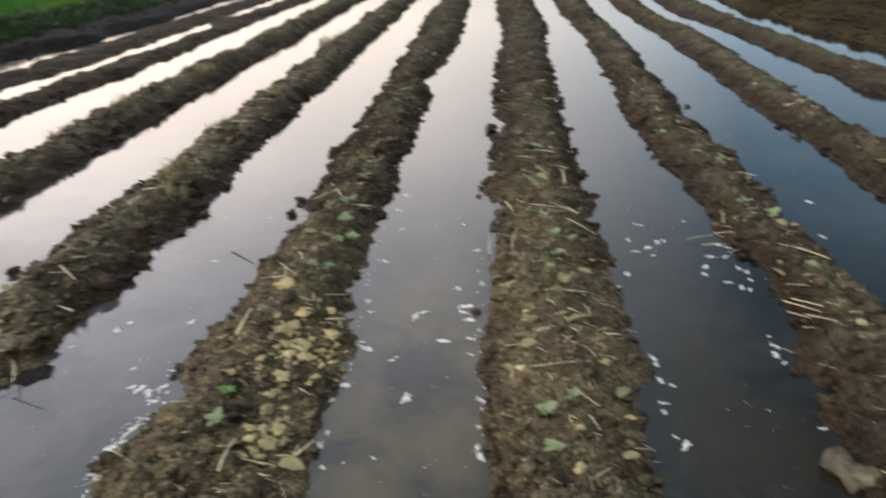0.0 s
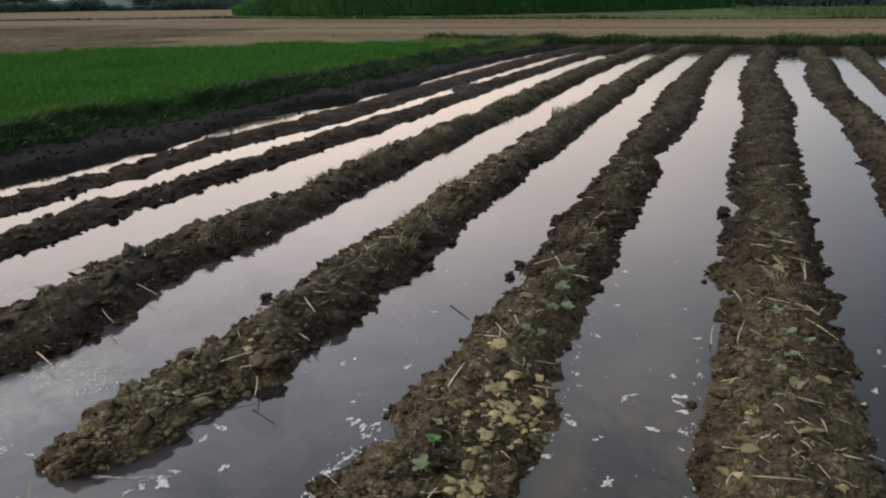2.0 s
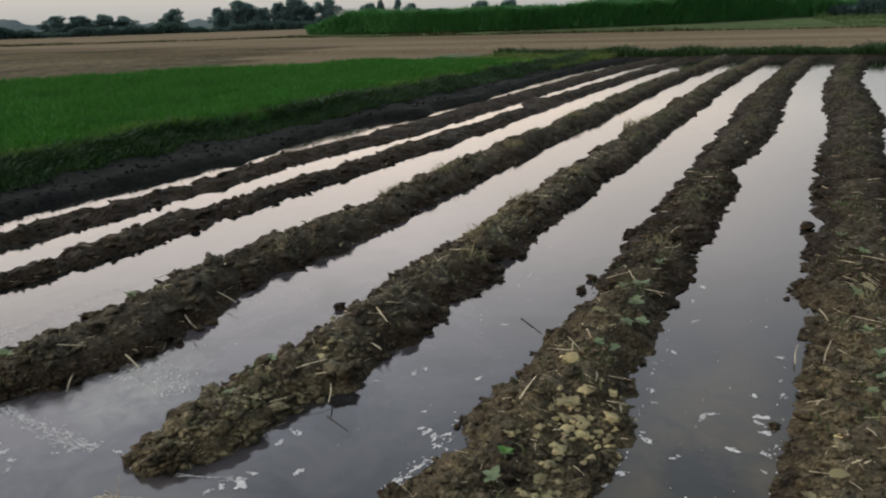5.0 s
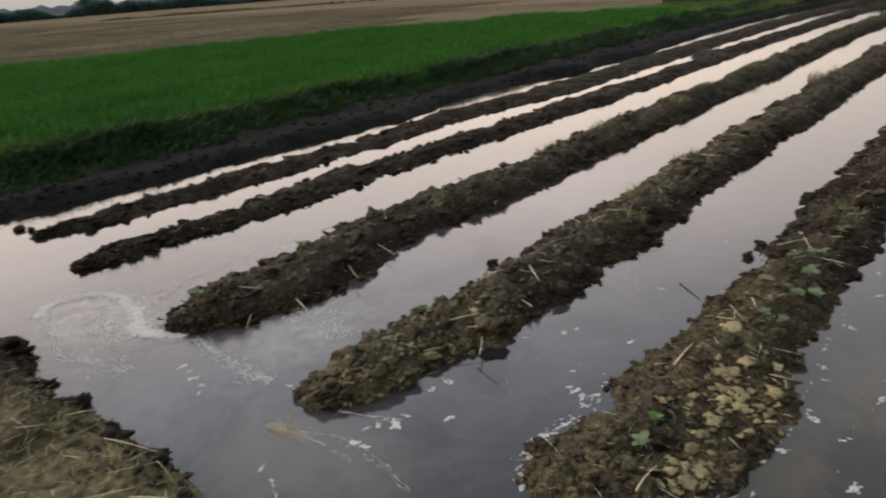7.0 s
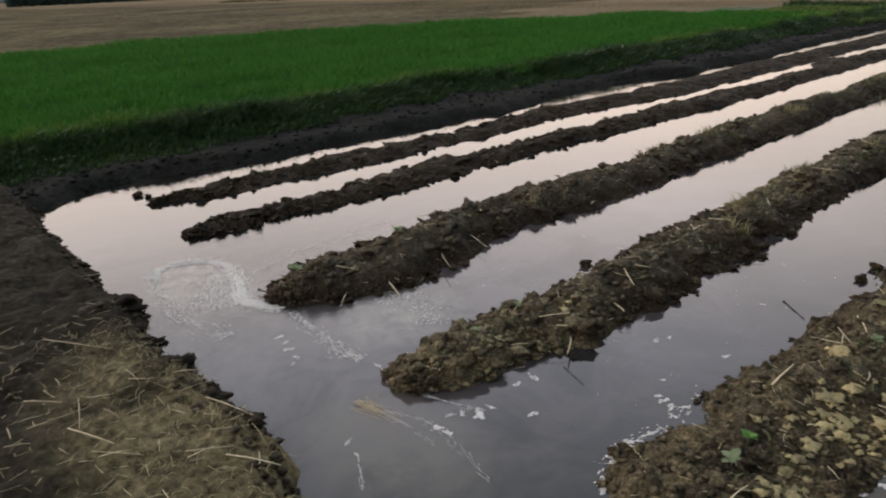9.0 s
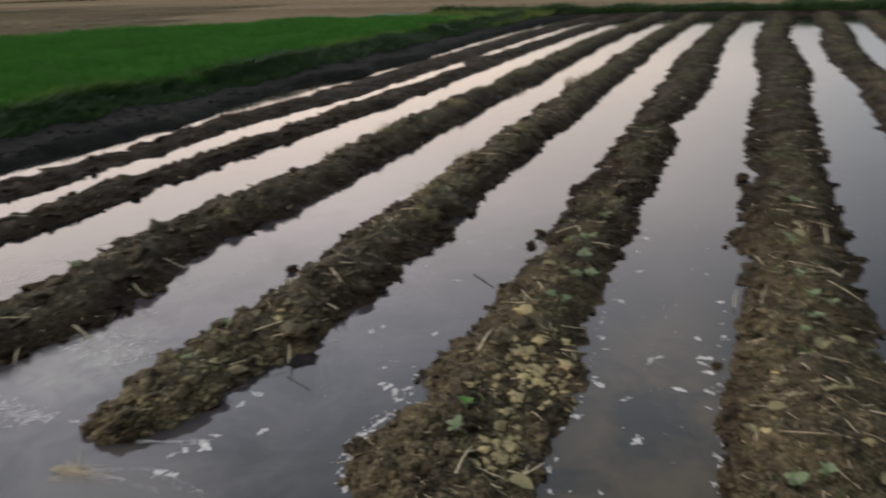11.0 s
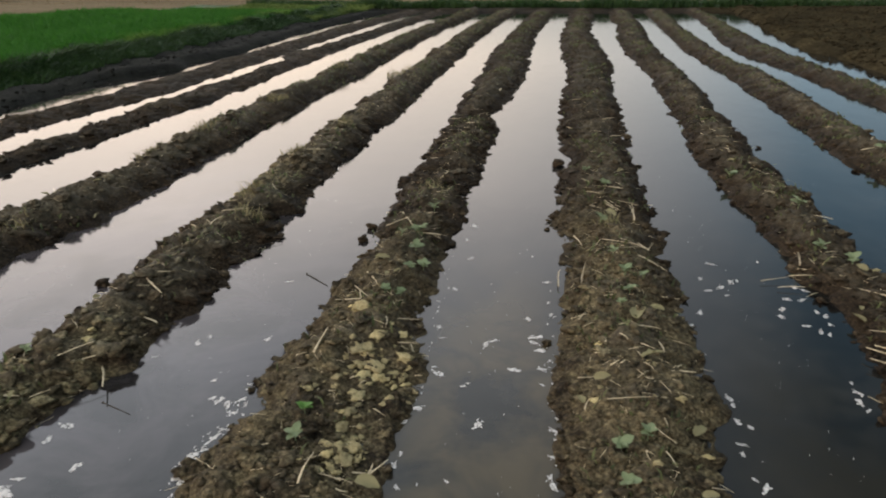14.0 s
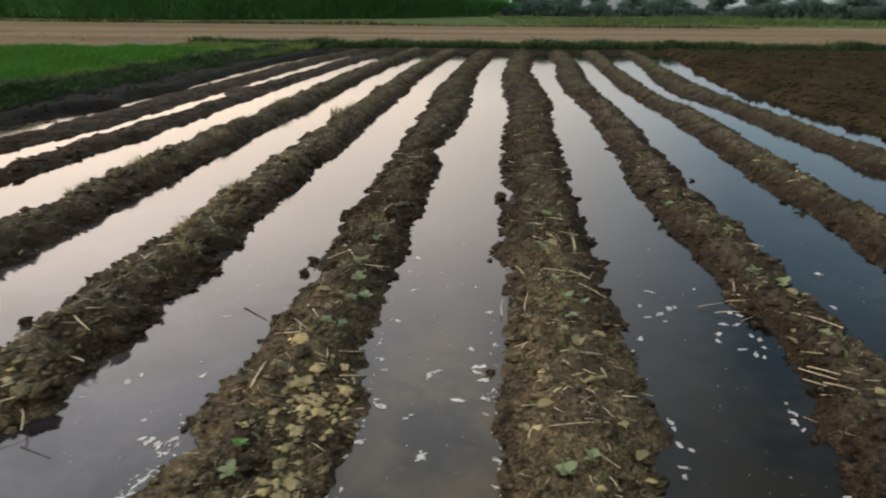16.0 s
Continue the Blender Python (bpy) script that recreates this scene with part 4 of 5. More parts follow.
def straw_stalk(x, y, angle, length, lift=0.015, stout=1.0, label="pale dry straw stalk lying on the soil"):
    z = ridge_top(x, y) + lift
    tilt = rng.uniform(-0.08, 0.08)
    ob = new("straw_stalk", STRAWS[rng.integers(len(STRAWS))])
    thick = stout * rng.uniform(0.055, 0.095) * (1.25 if length > 0.12 else 1.0) * (1 + 0.10 * max(0.0, y - 2.5))
    ob.matrix_world = Matrix.LocRotScale((x, y, z + abs(math.sin(tilt)) * length / 2), Euler((0, tilt, radians(angle)), "XYZ"), (length, thick, thick))
    return tagged(ob, label, "straw", "straw stalks on the ridges")


STRAW_ON_PALE_RIDGE = [(-0.70, 2.35, 86, 0.18), (-0.60, 2.36, -69, 0.06), (-0.77, 2.31, 42, 0.05), (-0.65, 2.80, 5, 0.11), (-0.61, 2.76, -49, 0.15), (-0.62, 2.74, -78, 0.09), (-0.75, 2.89, 16, 0.05), (-0.61, 2.97, -63, 0.16),
                       (-0.41, 2.66, -7, 0.13), (-0.48, 2.57, -80, 0.08), (-0.38, 2.50, -7, 0.09), (-0.36, 2.48, -75, 0.09), (-0.40, 2.48, -37, 0.06), (-0.31, 2.28, 2, 0.03), (-0.42, 2.02, -44, 0.07), (-0.61, 2.08, 11, 0.05),
                       (-0.58, 2.05, -74, 0.05), (-0.50, 2.16, 45, 0.03), (-0.54, 2.18, 24, 0.03), (-0.56, 3.87, -69, 0.29), (-0.60, 3.85, 46, 0.21), (-0.57, 3.67, -81, 0.12), (-0.45, 3.43, -17, 0.08)]
STRAW_BY_THE_BANK = [(-0.59, 1.71, 30, 0.10), (-0.57, 1.64, 86, 0.14), (-0.51, 1.66, -18, 0.09), (-0.46, 1.65, -24, 0.06), (-0.46, 1.61, -16, 0.04), (-0.43, 1.72, -1, 0.05), (-0.38, 1.75, 54, 0.10), (-0.40, 1.74, 83, 0.06)]
STRAW_ON_NEXT_RIDGE = [(0.44, 2.02, 6, 0.17), (0.54, 2.04, 15, 0.04), (0.52, 1.91, -62, 0.14), (0.54, 1.95, -88, 0.05), (0.32, 2.25, 8, 0.07), (0.42, 2.28, 46, 0.05), (0.45, 2.28, 53, 0.04), (0.51, 2.20, 49, 0.08),
                       (0.54, 2.26, -59, 0.05), (0.68, 2.38, 43, 0.05), (0.69, 2.29, -12, 0.06), (0.63, 2.46, -85, 0.08), (0.56, 2.42, -46, 0.08), (0.52, 2.40, 22, 0.06), (0.41, 2.49, -81, 0.05), (0.48, 2.46, -58, 0.05),
                       (0.53, 2.36, -76, 0.06), (0.37, 2.38, 3, 0.02), (0.45, 1.77, -85, 0.05), (0.52, 1.77, -80, 0.08), (0.64, 1.71, -6, 0.07), (0.30, 2.05, 70, 0.08), (0.33, 1.70, 81, 0.03)]
STRAW_FARTHER_ON = [(0.58, 2.56, -4, 0.13), (0.35, 2.73, 26, 0.11), (0.35, 2.73, 65, 0.08), (0.37, 2.64, 38, 0.06), (0.49, 2.89, 25, 0.07), (0.61, 2.98, -58, 0.08), (0.77, 3.00, -14, 0.11), (0.41, 3.24, 79, 0.23),
                    (0.29, 3.24, 85, 0.19), (0.47, 3.15, -48, 0.09), (0.61, 3.50, -12, 0.16), (0.67, 3.45, 16, 0.12), (0.70, 3.51, -58, 0.23), (0.75, 3.30, -58, 0.21), (0.74, 3.48, -68, 0.11), (0.81, 3.62, 64, 0.11),
                    (0.43, 3.73, -82, 0.21), (0.53, 3.64, 70, 0.11), (0.69, 4.29, -66, 0.21), (0.70, 4.33, -66, 0.17), (0.68, 4.27, -70, 0.2), (0.79, 4.13, 87, 0.30), (0.80, 4.14, 83, 0.29), (0.58, 4.19, -37, 0.09)]
STRAW_ELSEWHERE = [(1.36, 3.30, 13, 0.15), (1.51, 3.32, 2, 0.16), (1.41, 3.21, -1, 0.13), (1.48, 3.14, 32, 0.09), (1.54, 3.49, 72, 0.19), (1.54, 2.53, -48, 0.2), (1.57, 2.52, -40, 0.2), (1.53, 2.46, -38, 0.2), (1.51, 2.37, -10, 0.12), (1.55, 2.41, -34, 0.14),
                   (-1.63, 2.23, 50, 0.14, 0.034, 1.5), (-1.57, 2.25, 25, 0.16, 0.034, 1.5), (-1.51, 2.17, -60, 0.19, 0.030, 1.4), (-1.66, 2.02, 40, 0.10), (-1.61, 2.80, -45, 0.28), (-1.60, 2.89, 12, 0.10), (-1.56, 3.81, 24, 0.12), (-1.63, 3.64, 89, 0.16),
                   (-2.84, 1.97, 18, 0.24, 0.03, 1.4), (-2.67, 1.86, -49, 0.21, 0.03, 1.2), (-2.56, 2.10, -25, 0.25, 0.03, 1.3), (-2.60, 2.53, -35, 0.30, 0.034, 1.3), (-2.64, 2.86, -23, 0.24, 0.03, 1.1), (-3.04, 2.88, 78, 0.24, 0.03),
                   (-1.73, 1.95, 2, 0.09, 0.03, 1.3), (-1.57, 3.77, 28, 0.14, 0.03, 1.2)]
for row in STRAW_ON_PALE_RIDGE + STRAW_BY_THE_BANK + STRAW_ON_NEXT_RIDGE + STRAW_FARTHER_ON + STRAW_ELSEWHERE:
    straw_stalk(*row)
for r, near, count in zip(RIDGES, (3, 3, 2.6, 2.4, 3.4, 4.0, 2.6, 1.5, 2), (0, 3, 9, 16, 14, 18, 22, 12, 6)):
    v = near + 5.5 * rng.random(count) ** 1.2
    u = np.clip(rng.normal(0, 0.4, count), -0.85, 0.85)
    x, y, z = r.surface(v, u)
    for a, b in zip(x, y):
        straw_stalk(float(a), float(b), rng.uniform(0, 180), rng.uniform(0.05, 0.16))
BANK_STRAW = [(-3.00, 0.69, 26, 0.38), (-3.93, 1.05, 69, 0.17), (-2.40, 0.43, 80, 0.20), (-2.20, 0.46, 17, 0.23), (-2.06, 0.49, 33, 0.19), (-2.35, 0.48, -18, 0.22), (-2.50, 0.61, 65, 0.10), (-2.24, 0.61, -89, 0.10), (-1.92, 0.81, 50, 0.16), (-1.95, 0.85, 72, 0.06),
              (-2.06, 0.88, 15, 0.23), (-1.90, 0.88, -10, 0.15), (-1.74, 0.80, -31, 0.09), (-1.74, 0.78, 30, 0.19), (-1.86, 0.67, 89, 0.09), (-1.74, 0.71, 42, 0.05), (-2.14, 0.73, 19, 0.07), (-2.52, 0.94, 44, 0.15), (-2.98, 0.95, 24, 0.11), (-2.10, 0.41, 48, 0.05)]
for row in BANK_STRAW:
    straw_stalk(*row, 0.016, 0.7, label="long pale straw stalk lying on the mud bank")
for _ in range(16):
    x = rng.uniform(-2.9, -1.2)
    straw_stalk(x, float(near_edge(x)) - rng.uniform(0.1, 0.75), rng.uniform(-20, 80), rng.uniform(0.06, 0.18), 0.012, 0.7, label="pale straw stalk trodden into the mud bank")


def litter(name, label, count, spots):
    """Small straw bits too many to count, in one mesh."""
    vs, fs_, base = [], [], 0
    for x, y, z in spots(count):
        length, a, w = rng.uniform(0.012, 0.07), rng.uniform(0, 6.28), rng.uniform(0.0005, 0.0012)
        d, e = np.array([math.cos(a), math.sin(a), rng.uniform(-0.25, 0.25)]) * length / 2, np.array([-math.sin(a), math.cos(a), 0]) * w
        c = np.array([x, y, z + 0.008])
        up_ = np.array([0, 0, w])
        vs += [c - d - e, c - d + e, c - d * 0.9 + up_, c + d - e * 0.6, c + d + e * 0.6, c + d * 0.9 + up_]
        fs_ += [[base, base + 1, base + 4, base + 3], [base, base + 3, base + 5, base + 2], [base + 1, base + 2, base + 5, base + 4]]
        base += 6
    tagged(new(name, mesh_from(name, np.array(vs), fs_, STRAW, smooth=False)), label, "straw", kind="stuff")


def ridge_spots(count):
    for _ in range(count):
        r = RIDGES[rng.choice(9, p=(0.02, 0.03, 0.14, 0.19, 0.2, 0.2, 0.14, 0.05, 0.03))]
        v = r.start + 0.1 + 6 * rng.random() ** 1.6
        x, y, z = r.surface(np.array(v), np.array(np.clip(rng.normal(0, 0.5), -1, 1)))
        yield float(x), float(y), float(z)


def bank_spots(count):
    for _ in range(count):
        x = rng.uniform(-3.4, 0.5)
        y = float(near_edge(x)) - rng.uniform(0.02, 0.8)
        yield x, y, float(bank_height(np.array(x), np.array(y)))


litter("straw_litter", "short broken straw scattered over the ridges", 1500, ridge_spots)
litter("bank_litter", "broken straw scattered over the mud bank", 500, bank_spots)


# ---- clods that stand apart ----
def loose_clod(x, y, size, dry=False, label="single dark wet clod standing in the water"):
    pool = DRY_CLODS if dry else CLODS
    ob = new("clod", pool[rng.integers(len(pool))])
    z = ridge_top(x, y)
    ob.matrix_world = Matrix.LocRotScale((x, y, z + (0.08 if dry else 0.22) * size), Euler((rng.uniform(-0.3, 0.3), 0, rng.uniform(0, 6.28))), (size, size * rng.uniform(0.7, 1.1), size * (0.6 if dry else 0.85)))
    return tagged(ob, label, "soil clod", "dry crumbs on the ridge" if dry else "clods in the water")


for x, y, size in [(-3.27, 2.44, 0.06), (-0.73, 4.88, 0.085), (-0.78, 3.93, 0.06), (-0.80, 3.72, 0.065), (-1.99, 3.03, 0.06), (-1.94, 3.12, 0.05), (-5.62, 2.05, 0.08),
                   (-5.50, 2.08, 0.06), (-1.74, 5.12, 0.11), (0.195, 2.60, 0.035), (1.50, 3.09, 0.045), (0.66, 7.9, 0.1), (1.12, 6.38, 0.09), (0.43, 5.42, 0.09), (-3.05, 4.9, 0.1)]:
    loose_clod(x, y, size)
DRY = [(-0.48, 2.28, 0.052), (-0.41, 2.28, 0.043), (-0.37, 2.36, 0.052), (-0.46, 2.22, 0.029), (-0.43, 2.23, 0.030), (-0.51, 2.22, 0.050), (-0.53, 2.30, 0.065), (-0.58, 2.29, 0.039), (-0.40, 2.22, 0.025), (-0.60, 2.17, 0.033), (-0.52, 2.10, 0.057), (-0.39, 2.10, 0.028),
       (-0.52, 2.00, 0.039), (-0.54, 1.94, 0.041), (-0.49, 2.00, 0.031), (-0.49, 1.88, 0.037), (-0.53, 1.87, 0.034), (-0.47, 1.82, 0.047), (-0.52, 1.80, 0.043)]
DRY += [(-0.45, 1.79, 0.036), (-0.54, 1.77, 0.035), (-0.48, 1.76, 0.042), (-0.55, 1.76, 0.028), (-0.52, 1.72, 0.028), (-0.37, 2.28, 0.039), (-0.53, 2.38, 0.062), (-0.56, 2.36, 0.053), (-0.50, 2.32, 0.035), (-0.41, 2.56, 0.038), (-0.60, 2.67, 0.058), (-0.64, 2.69, 0.034),
        (-0.50, 2.48, 0.046), (-0.43, 2.48, 0.028), (-0.69, 2.10, 0.028), (-1.67, 2.36, 0.05)]
for x, y, size in DRY:
    loose_clod(x, y, size * 1.15, True, "pale dry crumb of soil on the dark ridge")
    for _ in range(4):
        loose_clod(x + rng.normal(0, 0.030), y + rng.normal(0, 0.040), rng.uniform(0.012, 0.032), True, "pale dry crumb of soil on the dark ridge")
BANK_LUMPS = [mesh_from("clod", *clod_arrays(60 + i, 3), MUD) for i in range(3)]
for i, (x, y, size) in enumerate(((-3.35, 1.03, 0.17), (-3.42, 1.10, 0.10), (-2.74, 0.98, 0.15), (-2.24, 0.91, 0.10), (-1.95, 0.90, 0.09), (-3.02, 1.02, 0.09))):
    lump = new("clod", BANK_LUMPS[i % 3])
    lump.matrix_world = Matrix.LocRotScale((x, y, ridge_top(x, y) + 0.10 * size), Euler((0, 0, 1.3 * i)), (size, size * 0.85, size * 0.7))
    tagged(lump, "large dark clod on the edge of the mud bank", "soil clod", "clods along the mud bank")
big_clod = loose_clod(1.25, 1.64, 0.15, True, "large pale dry clod at the edge of the water")
big_clod.data = clod_mesh(31, GREY_CLOD)
for x, y in [(0.36, 2.17), (0.33, 2.06), (0.56, 2.30), (0.47, 1.73), (0.66, 1.87), (0.30, 1.62), (0.44, 1.58), (-1.80, 4.4), (-1.72, 4.7), (-1.66, 5.3), (1.66, 2.35), (0.40, 2.5), (0.62, 2.1)]:
    loose_clod(x, y, rng.uniform(0.025, 0.045), True, "pale dry crumb of soil on the dark ridge")


# ---- seedlings and leaves ----
def leaf_mesh(material, seed):
    """An oval leaf one metre long, folded along its midrib and drooping."""
    r = np.random.default_rng(seed)
    v, f = [], []
    for i in range(7):
        t = i / 6
        w = 0.38 * math.sin(math.pi * min(0.985, 0.10 + 0.885 * t) ** 0.95) ** 0.7
        droop = -0.22 * t * t + 0.18 * t
        for k in (-1, -0.5, 0, 0.5, 1):
            v.append((t, k * w, droop + 0.22 * abs(k) * w + 0.03 * r.normal() * abs(k)))
    for i in range(6):
        for k in range(4):
            f.append([i * 5 + k, i * 5 + k + 1, i * 5 + k + 6, i * 5 + k + 5])
    return mesh_from("leaf", np.array(v), f, material)


def stem_mesh():
    bm = bmesh.new()
    bmesh.ops.create_cone(bm, segments=7, radius1=0.05, radius2=0.035, depth=1.0, cap_ends=True, matrix=Matrix.Translation((0, 0, 0.4)))
    me = bpy.data.meshes.new("stem")
    bm.to_mesh(me)
    bm.free()
    me.materials.append(LEAF)
    return me


STEM = stem_mesh()
LEAVES = {m: [leaf_mesh(m, 5 + i) for i in range(3)] for m in (LEAF, BRIGHT_LEAF, DULL_LEAF)}


def seedling(x, y, size, count, material=LEAF, label="small seedling with broad grey-green leaves in the soil"):
    size, count = 0.95 * size, count + 2
    ob = new("seedling")
    ob.matrix_world = Matrix.Translation((x, y, ridge_top(x, y) + 0.010))
    part("stem", STEM, ob, m=Matrix.LocRotScale((0, 0, 0), Euler((rng.uniform(-0.2, 0.2), 0, 0)), (size * 0.9, size * 0.9, size * 0.8)))
    start = rng.uniform(0, 6.28)
    for i in range(count):
        a = start + i * 2.4
        part("leaf", LEAVES[material][i % 3], ob, m=Matrix.LocRotScale((0, 0, size * (0.45 + 0.35 * i / count)), Euler((rng.uniform(-0.4, 0.4), rng.uniform(-0.75, 0.0), a)), (size * rng.uniform(0.6, 1.15),) * 3))
    return tagged(ob, label, "seedling", "seedlings on the ridges")


seedling(-0.66, 1.95, 0.040, 4, BRIGHT_LEAF, "bright green seedling among pale soil crumbs")
seedling(-0.65, 1.80, 0.045, 3)
for x, y, size, count in [(0.68, 4.57, 0.055, 4), (0.57, 3.89, 0.05, 4), (0.56, 3.33, 0.045, 4), (0.58, 3.08, 0.045, 5), (0.66, 3.06, 0.035, 3), (0.58, 2.93, 0.045, 5), (0.52, 2.79, 0.03, 3), (0.38, 1.83, 0.045, 4), (0.47, 1.88, 0.045, 3), (0.37, 1.65, 0.042, 3),
                          (-0.53, 2.84, 0.038, 3), (-0.46, 2.87, 0.042, 4), (-0.45, 3.12, 0.04, 3), (-0.39, 3.19, 0.05, 4), (-0.45, 3.36, 0.045, 4), (-0.47, 3.67, 0.06, 6), (-0.42, 4.07, 0.05, 4), (-0.54, 3.49, 0.04, 3),
                          (-1.85, 2.24, 0.032, 3), (-1.78, 1.88, 0.03, 3), (-3.01, 1.81, 0.05, 5), (-2.92, 2.46, 0.05, 5)]:
    seedling(x, y, size, count)
for x, y, size, count in [(1.66, 3.53, 0.05, 4), (1.71, 3.30, 0.045, 4), (1.67, 2.80, 0.04, 4), (1.75, 4.1, 0.06, 5), (1.62, 5.0, 0.06, 4), (2.95, 5.6, 0.07, 5), (0.60, 5.0, 0.05, 3)]:
    seedling(x, y, size, count)
for x, y, size, turn in [(-0.63, 3.19, 0.075, 0.3), (-0.60, 3.67, 0.075, 0.6), (0.57, 2.70, 0.12, 1.2), (0.64, 1.95, 0.07, 0.9), (0.53, 2.33, 0.085, 0.3), (0.34, 2.21, 0.06, 0.1), (0.29, 2.08, 0.05, 1.9), (0.58, 1.64, 0.05, 0.1),
                         (-0.43, 1.67, 0.08, -0.3), (-0.51, 3.02, 0.035, 0.7), (0.64, 4.20, 0.09, -0.9), (-1.72, 1.78, 0.045, 1.2), (-1.70, 1.93, 0.04, 2.0)]:
    ob = new("fallen_leaf", LEAVES[DULL_LEAF][int(size * 1000) % 3])
    ob.matrix_world = Matrix.LocRotScale((x, y, ridge_top(x, y) + 0.020), Euler((rng.uniform(-0.4, 0.4), rng.uniform(-0.35, 0.1), turn)), (size, size * 0.75, size * 1.3))
    tagged(ob, "wilted yellowish leaf lying on the soil ridge", "leaf", "fallen leaves on the ridges")


# ---- foam and things in the water ----
def foam_mesh(seed):
    """A raft of bubbles about one metre across."""
    r = np.random.default_rng(seed)
    v, f, base = [], [], 0
    for i in range(r.integers(14, 24)):
        c = r.normal(0, 0.23, 2) * np.array([1.4, 0.75])
        size = r.uniform(0.05, 0.19)
        ring = 7
        for h, k in ((0.0, 1.0), (0.10, 0.85), (0.17, 0.45)):
            for j in range(ring):
                a = 2 * math.pi * j / ring
                w = size * k * (1 + 0.22 * math.sin(2 * a + i) + 0.08 * r.normal())
                v.append((c[0] + w * math.cos(a), c[1] + w * math.sin(a), h * size * 1.6))
        v.append((c[0], c[1], 0.2 * size * 1.6))
        for s_ in range(2):
            f += [[base + s_ * ring + j, base + s_ * ring + (j + 1) % ring, base + (s_ + 1) * ring + (j + 1) % ring, base + (s_ + 1) * ring + j] for j in range(ring)]
        f += [[base + 2 * ring + j, base + 2 * ring + (j + 1) % ring, base + 3 * ring] for j in range(ring)]
        base += 3 * ring + 1
    return mesh_from("foam_patch", np.array(v), f, FOAM)


FOAMS = [foam_mesh(i) for i in range(8)]


def foam_patch(x, y, size, turn=None):
    ob = new("foam_patch", FOAMS[rng.integers(8)])
    turn = rng.uniform(0, 6.28) if turn is None else turn
    ob.matrix_world = Matrix.LocRotScale((x, y, 0.001), Euler((0, 0, turn)), (size, size * rng.uniform(0.6, 1.0), size * 0.6))
    return tagged(ob, "white foam flecks floating on the silty water", "foam", "foam flecks on the water")


FOAM_MIDDLE = [(0.12, 2.82, 0.035), (0.06, 2.39, 0.053), (0.16, 2.40, 0.031), (-0.07, 2.03, 0.051), (-0.06, 2.58, 0.038), (-0.03, 2.61, 0.034), (-0.14, 2.26, 0.017), (-0.12, 2.28, 0.017), (-0.27, 2.72, 0.035), (-0.25, 2.62, 0.024), (-0.24, 2.34, 0.040), (-0.26, 2.39, 0.022),
               (-0.23, 3.11, 0.039), (-0.26, 3.12, 0.017), (-0.29, 2.97, 0.016), (-0.29, 2.87, 0.016), (-0.29, 2.11, 0.037), (-0.31, 2.10, 0.020), (-0.33, 2.02, 0.024), (-0.32, 1.85, 0.018), (-0.33, 1.79, 0.026), (-0.25, 1.71, 0.011), (-0.16, 1.73, 0.014), (-0.31, 1.69, 0.024)]
FOAM_EDGE = [(0.15, 2.66, 0.048), (0.17, 2.55, 0.043), (0.14, 2.61, 0.035), (0.16, 2.29, 0.017), (0.20, 2.24, 0.021), (0.20, 2.16, 0.021), (0.20, 2.08, 0.016), (0.19, 2.01, 0.031), (0.19, 1.96, 0.022), (0.18, 1.87, 0.022), (0.16, 1.77, 0.028), (0.17, 1.73, 0.031),
             (0.22, 2.99, 0.021), (0.23, 3.22, 0.034), (0.17, 3.55, 0.019), (0.23, 2.87, 0.020), (0.20, 2.47, 0.018), (-0.17, 4.01, 0.048), (-0.20, 3.78, 0.039), (-0.17, 3.50, 0.031)]
FOAM_RIGHT = [(0.82, 2.56, 0.028), (0.84, 2.25, 0.029), (0.84, 2.21, 0.025), (0.83, 2.11, 0.028), (0.86, 2.08, 0.024), (0.80, 1.98, 0.027), (0.79, 1.93, 0.026), (0.81, 1.77, 0.038), (1.10, 3.51, 0.042), (1.00, 3.32, 0.034), (1.08, 3.22, 0.034), (1.01, 3.18, 0.033), (1.14, 3.29, 0.040),
              (1.18, 3.30, 0.028), (1.08, 3.13, 0.022), (1.29, 3.00, 0.031), (1.26, 2.92, 0.036), (1.47, 3.21, 0.033), (1.42, 3.10, 0.038), (1.35, 3.11, 0.038), (1.34, 2.84, 0.030), (1.44, 2.98, 0.031), (1.46, 2.94, 0.026)]
FOAM_RIGHT += [(1.38, 2.79, 0.034), (1.41, 2.77, 0.025), (0.91, 2.94, 0.031), (1.30, 2.26, 0.033), (1.33, 2.32, 0.033), (1.33, 2.39, 0.017), (1.31, 2.21, 0.021), (2.16, 3.80, 0.044), (2.00, 3.32, 0.040), (1.36, 3.55, 0.024), (1.44, 3.24, 0.034), (0.84, 2.81, 0.025), (0.79, 1.81, 0.021), (1.27, 1.84, 0.024), (1.45, 2.86, 0.025)]
FOAM_LEFT = [(-1.06, 2.11, 0.029), (-1.03, 2.10, 0.037), (-0.99, 2.08, 0.033), (-0.95, 2.11, 0.033), (-0.92, 2.08, 0.025), (-0.95, 2.03, 0.021), (-0.91, 2.02, 0.016), (-0.88, 1.99, 0.015), (-0.95, 2.21, 0.021), (-0.95, 2.18, 0.016), (-0.92, 1.96, 0.015), (-0.93, 1.93, 0.015), (-0.96, 1.89, 0.034), (-0.97, 1.82, 0.022),
             (-0.99, 1.80, 0.022), (-1.00, 1.79, 0.033), (-1.00, 1.75, 0.032), (-1.02, 1.73, 0.022), (-0.99, 1.67, 0.042), (-0.99, 2.56, 0.029), (-1.25, 2.56, 0.029), (-0.96, 1.58, 0.03), (-0.93, 1.52, 0.035)]
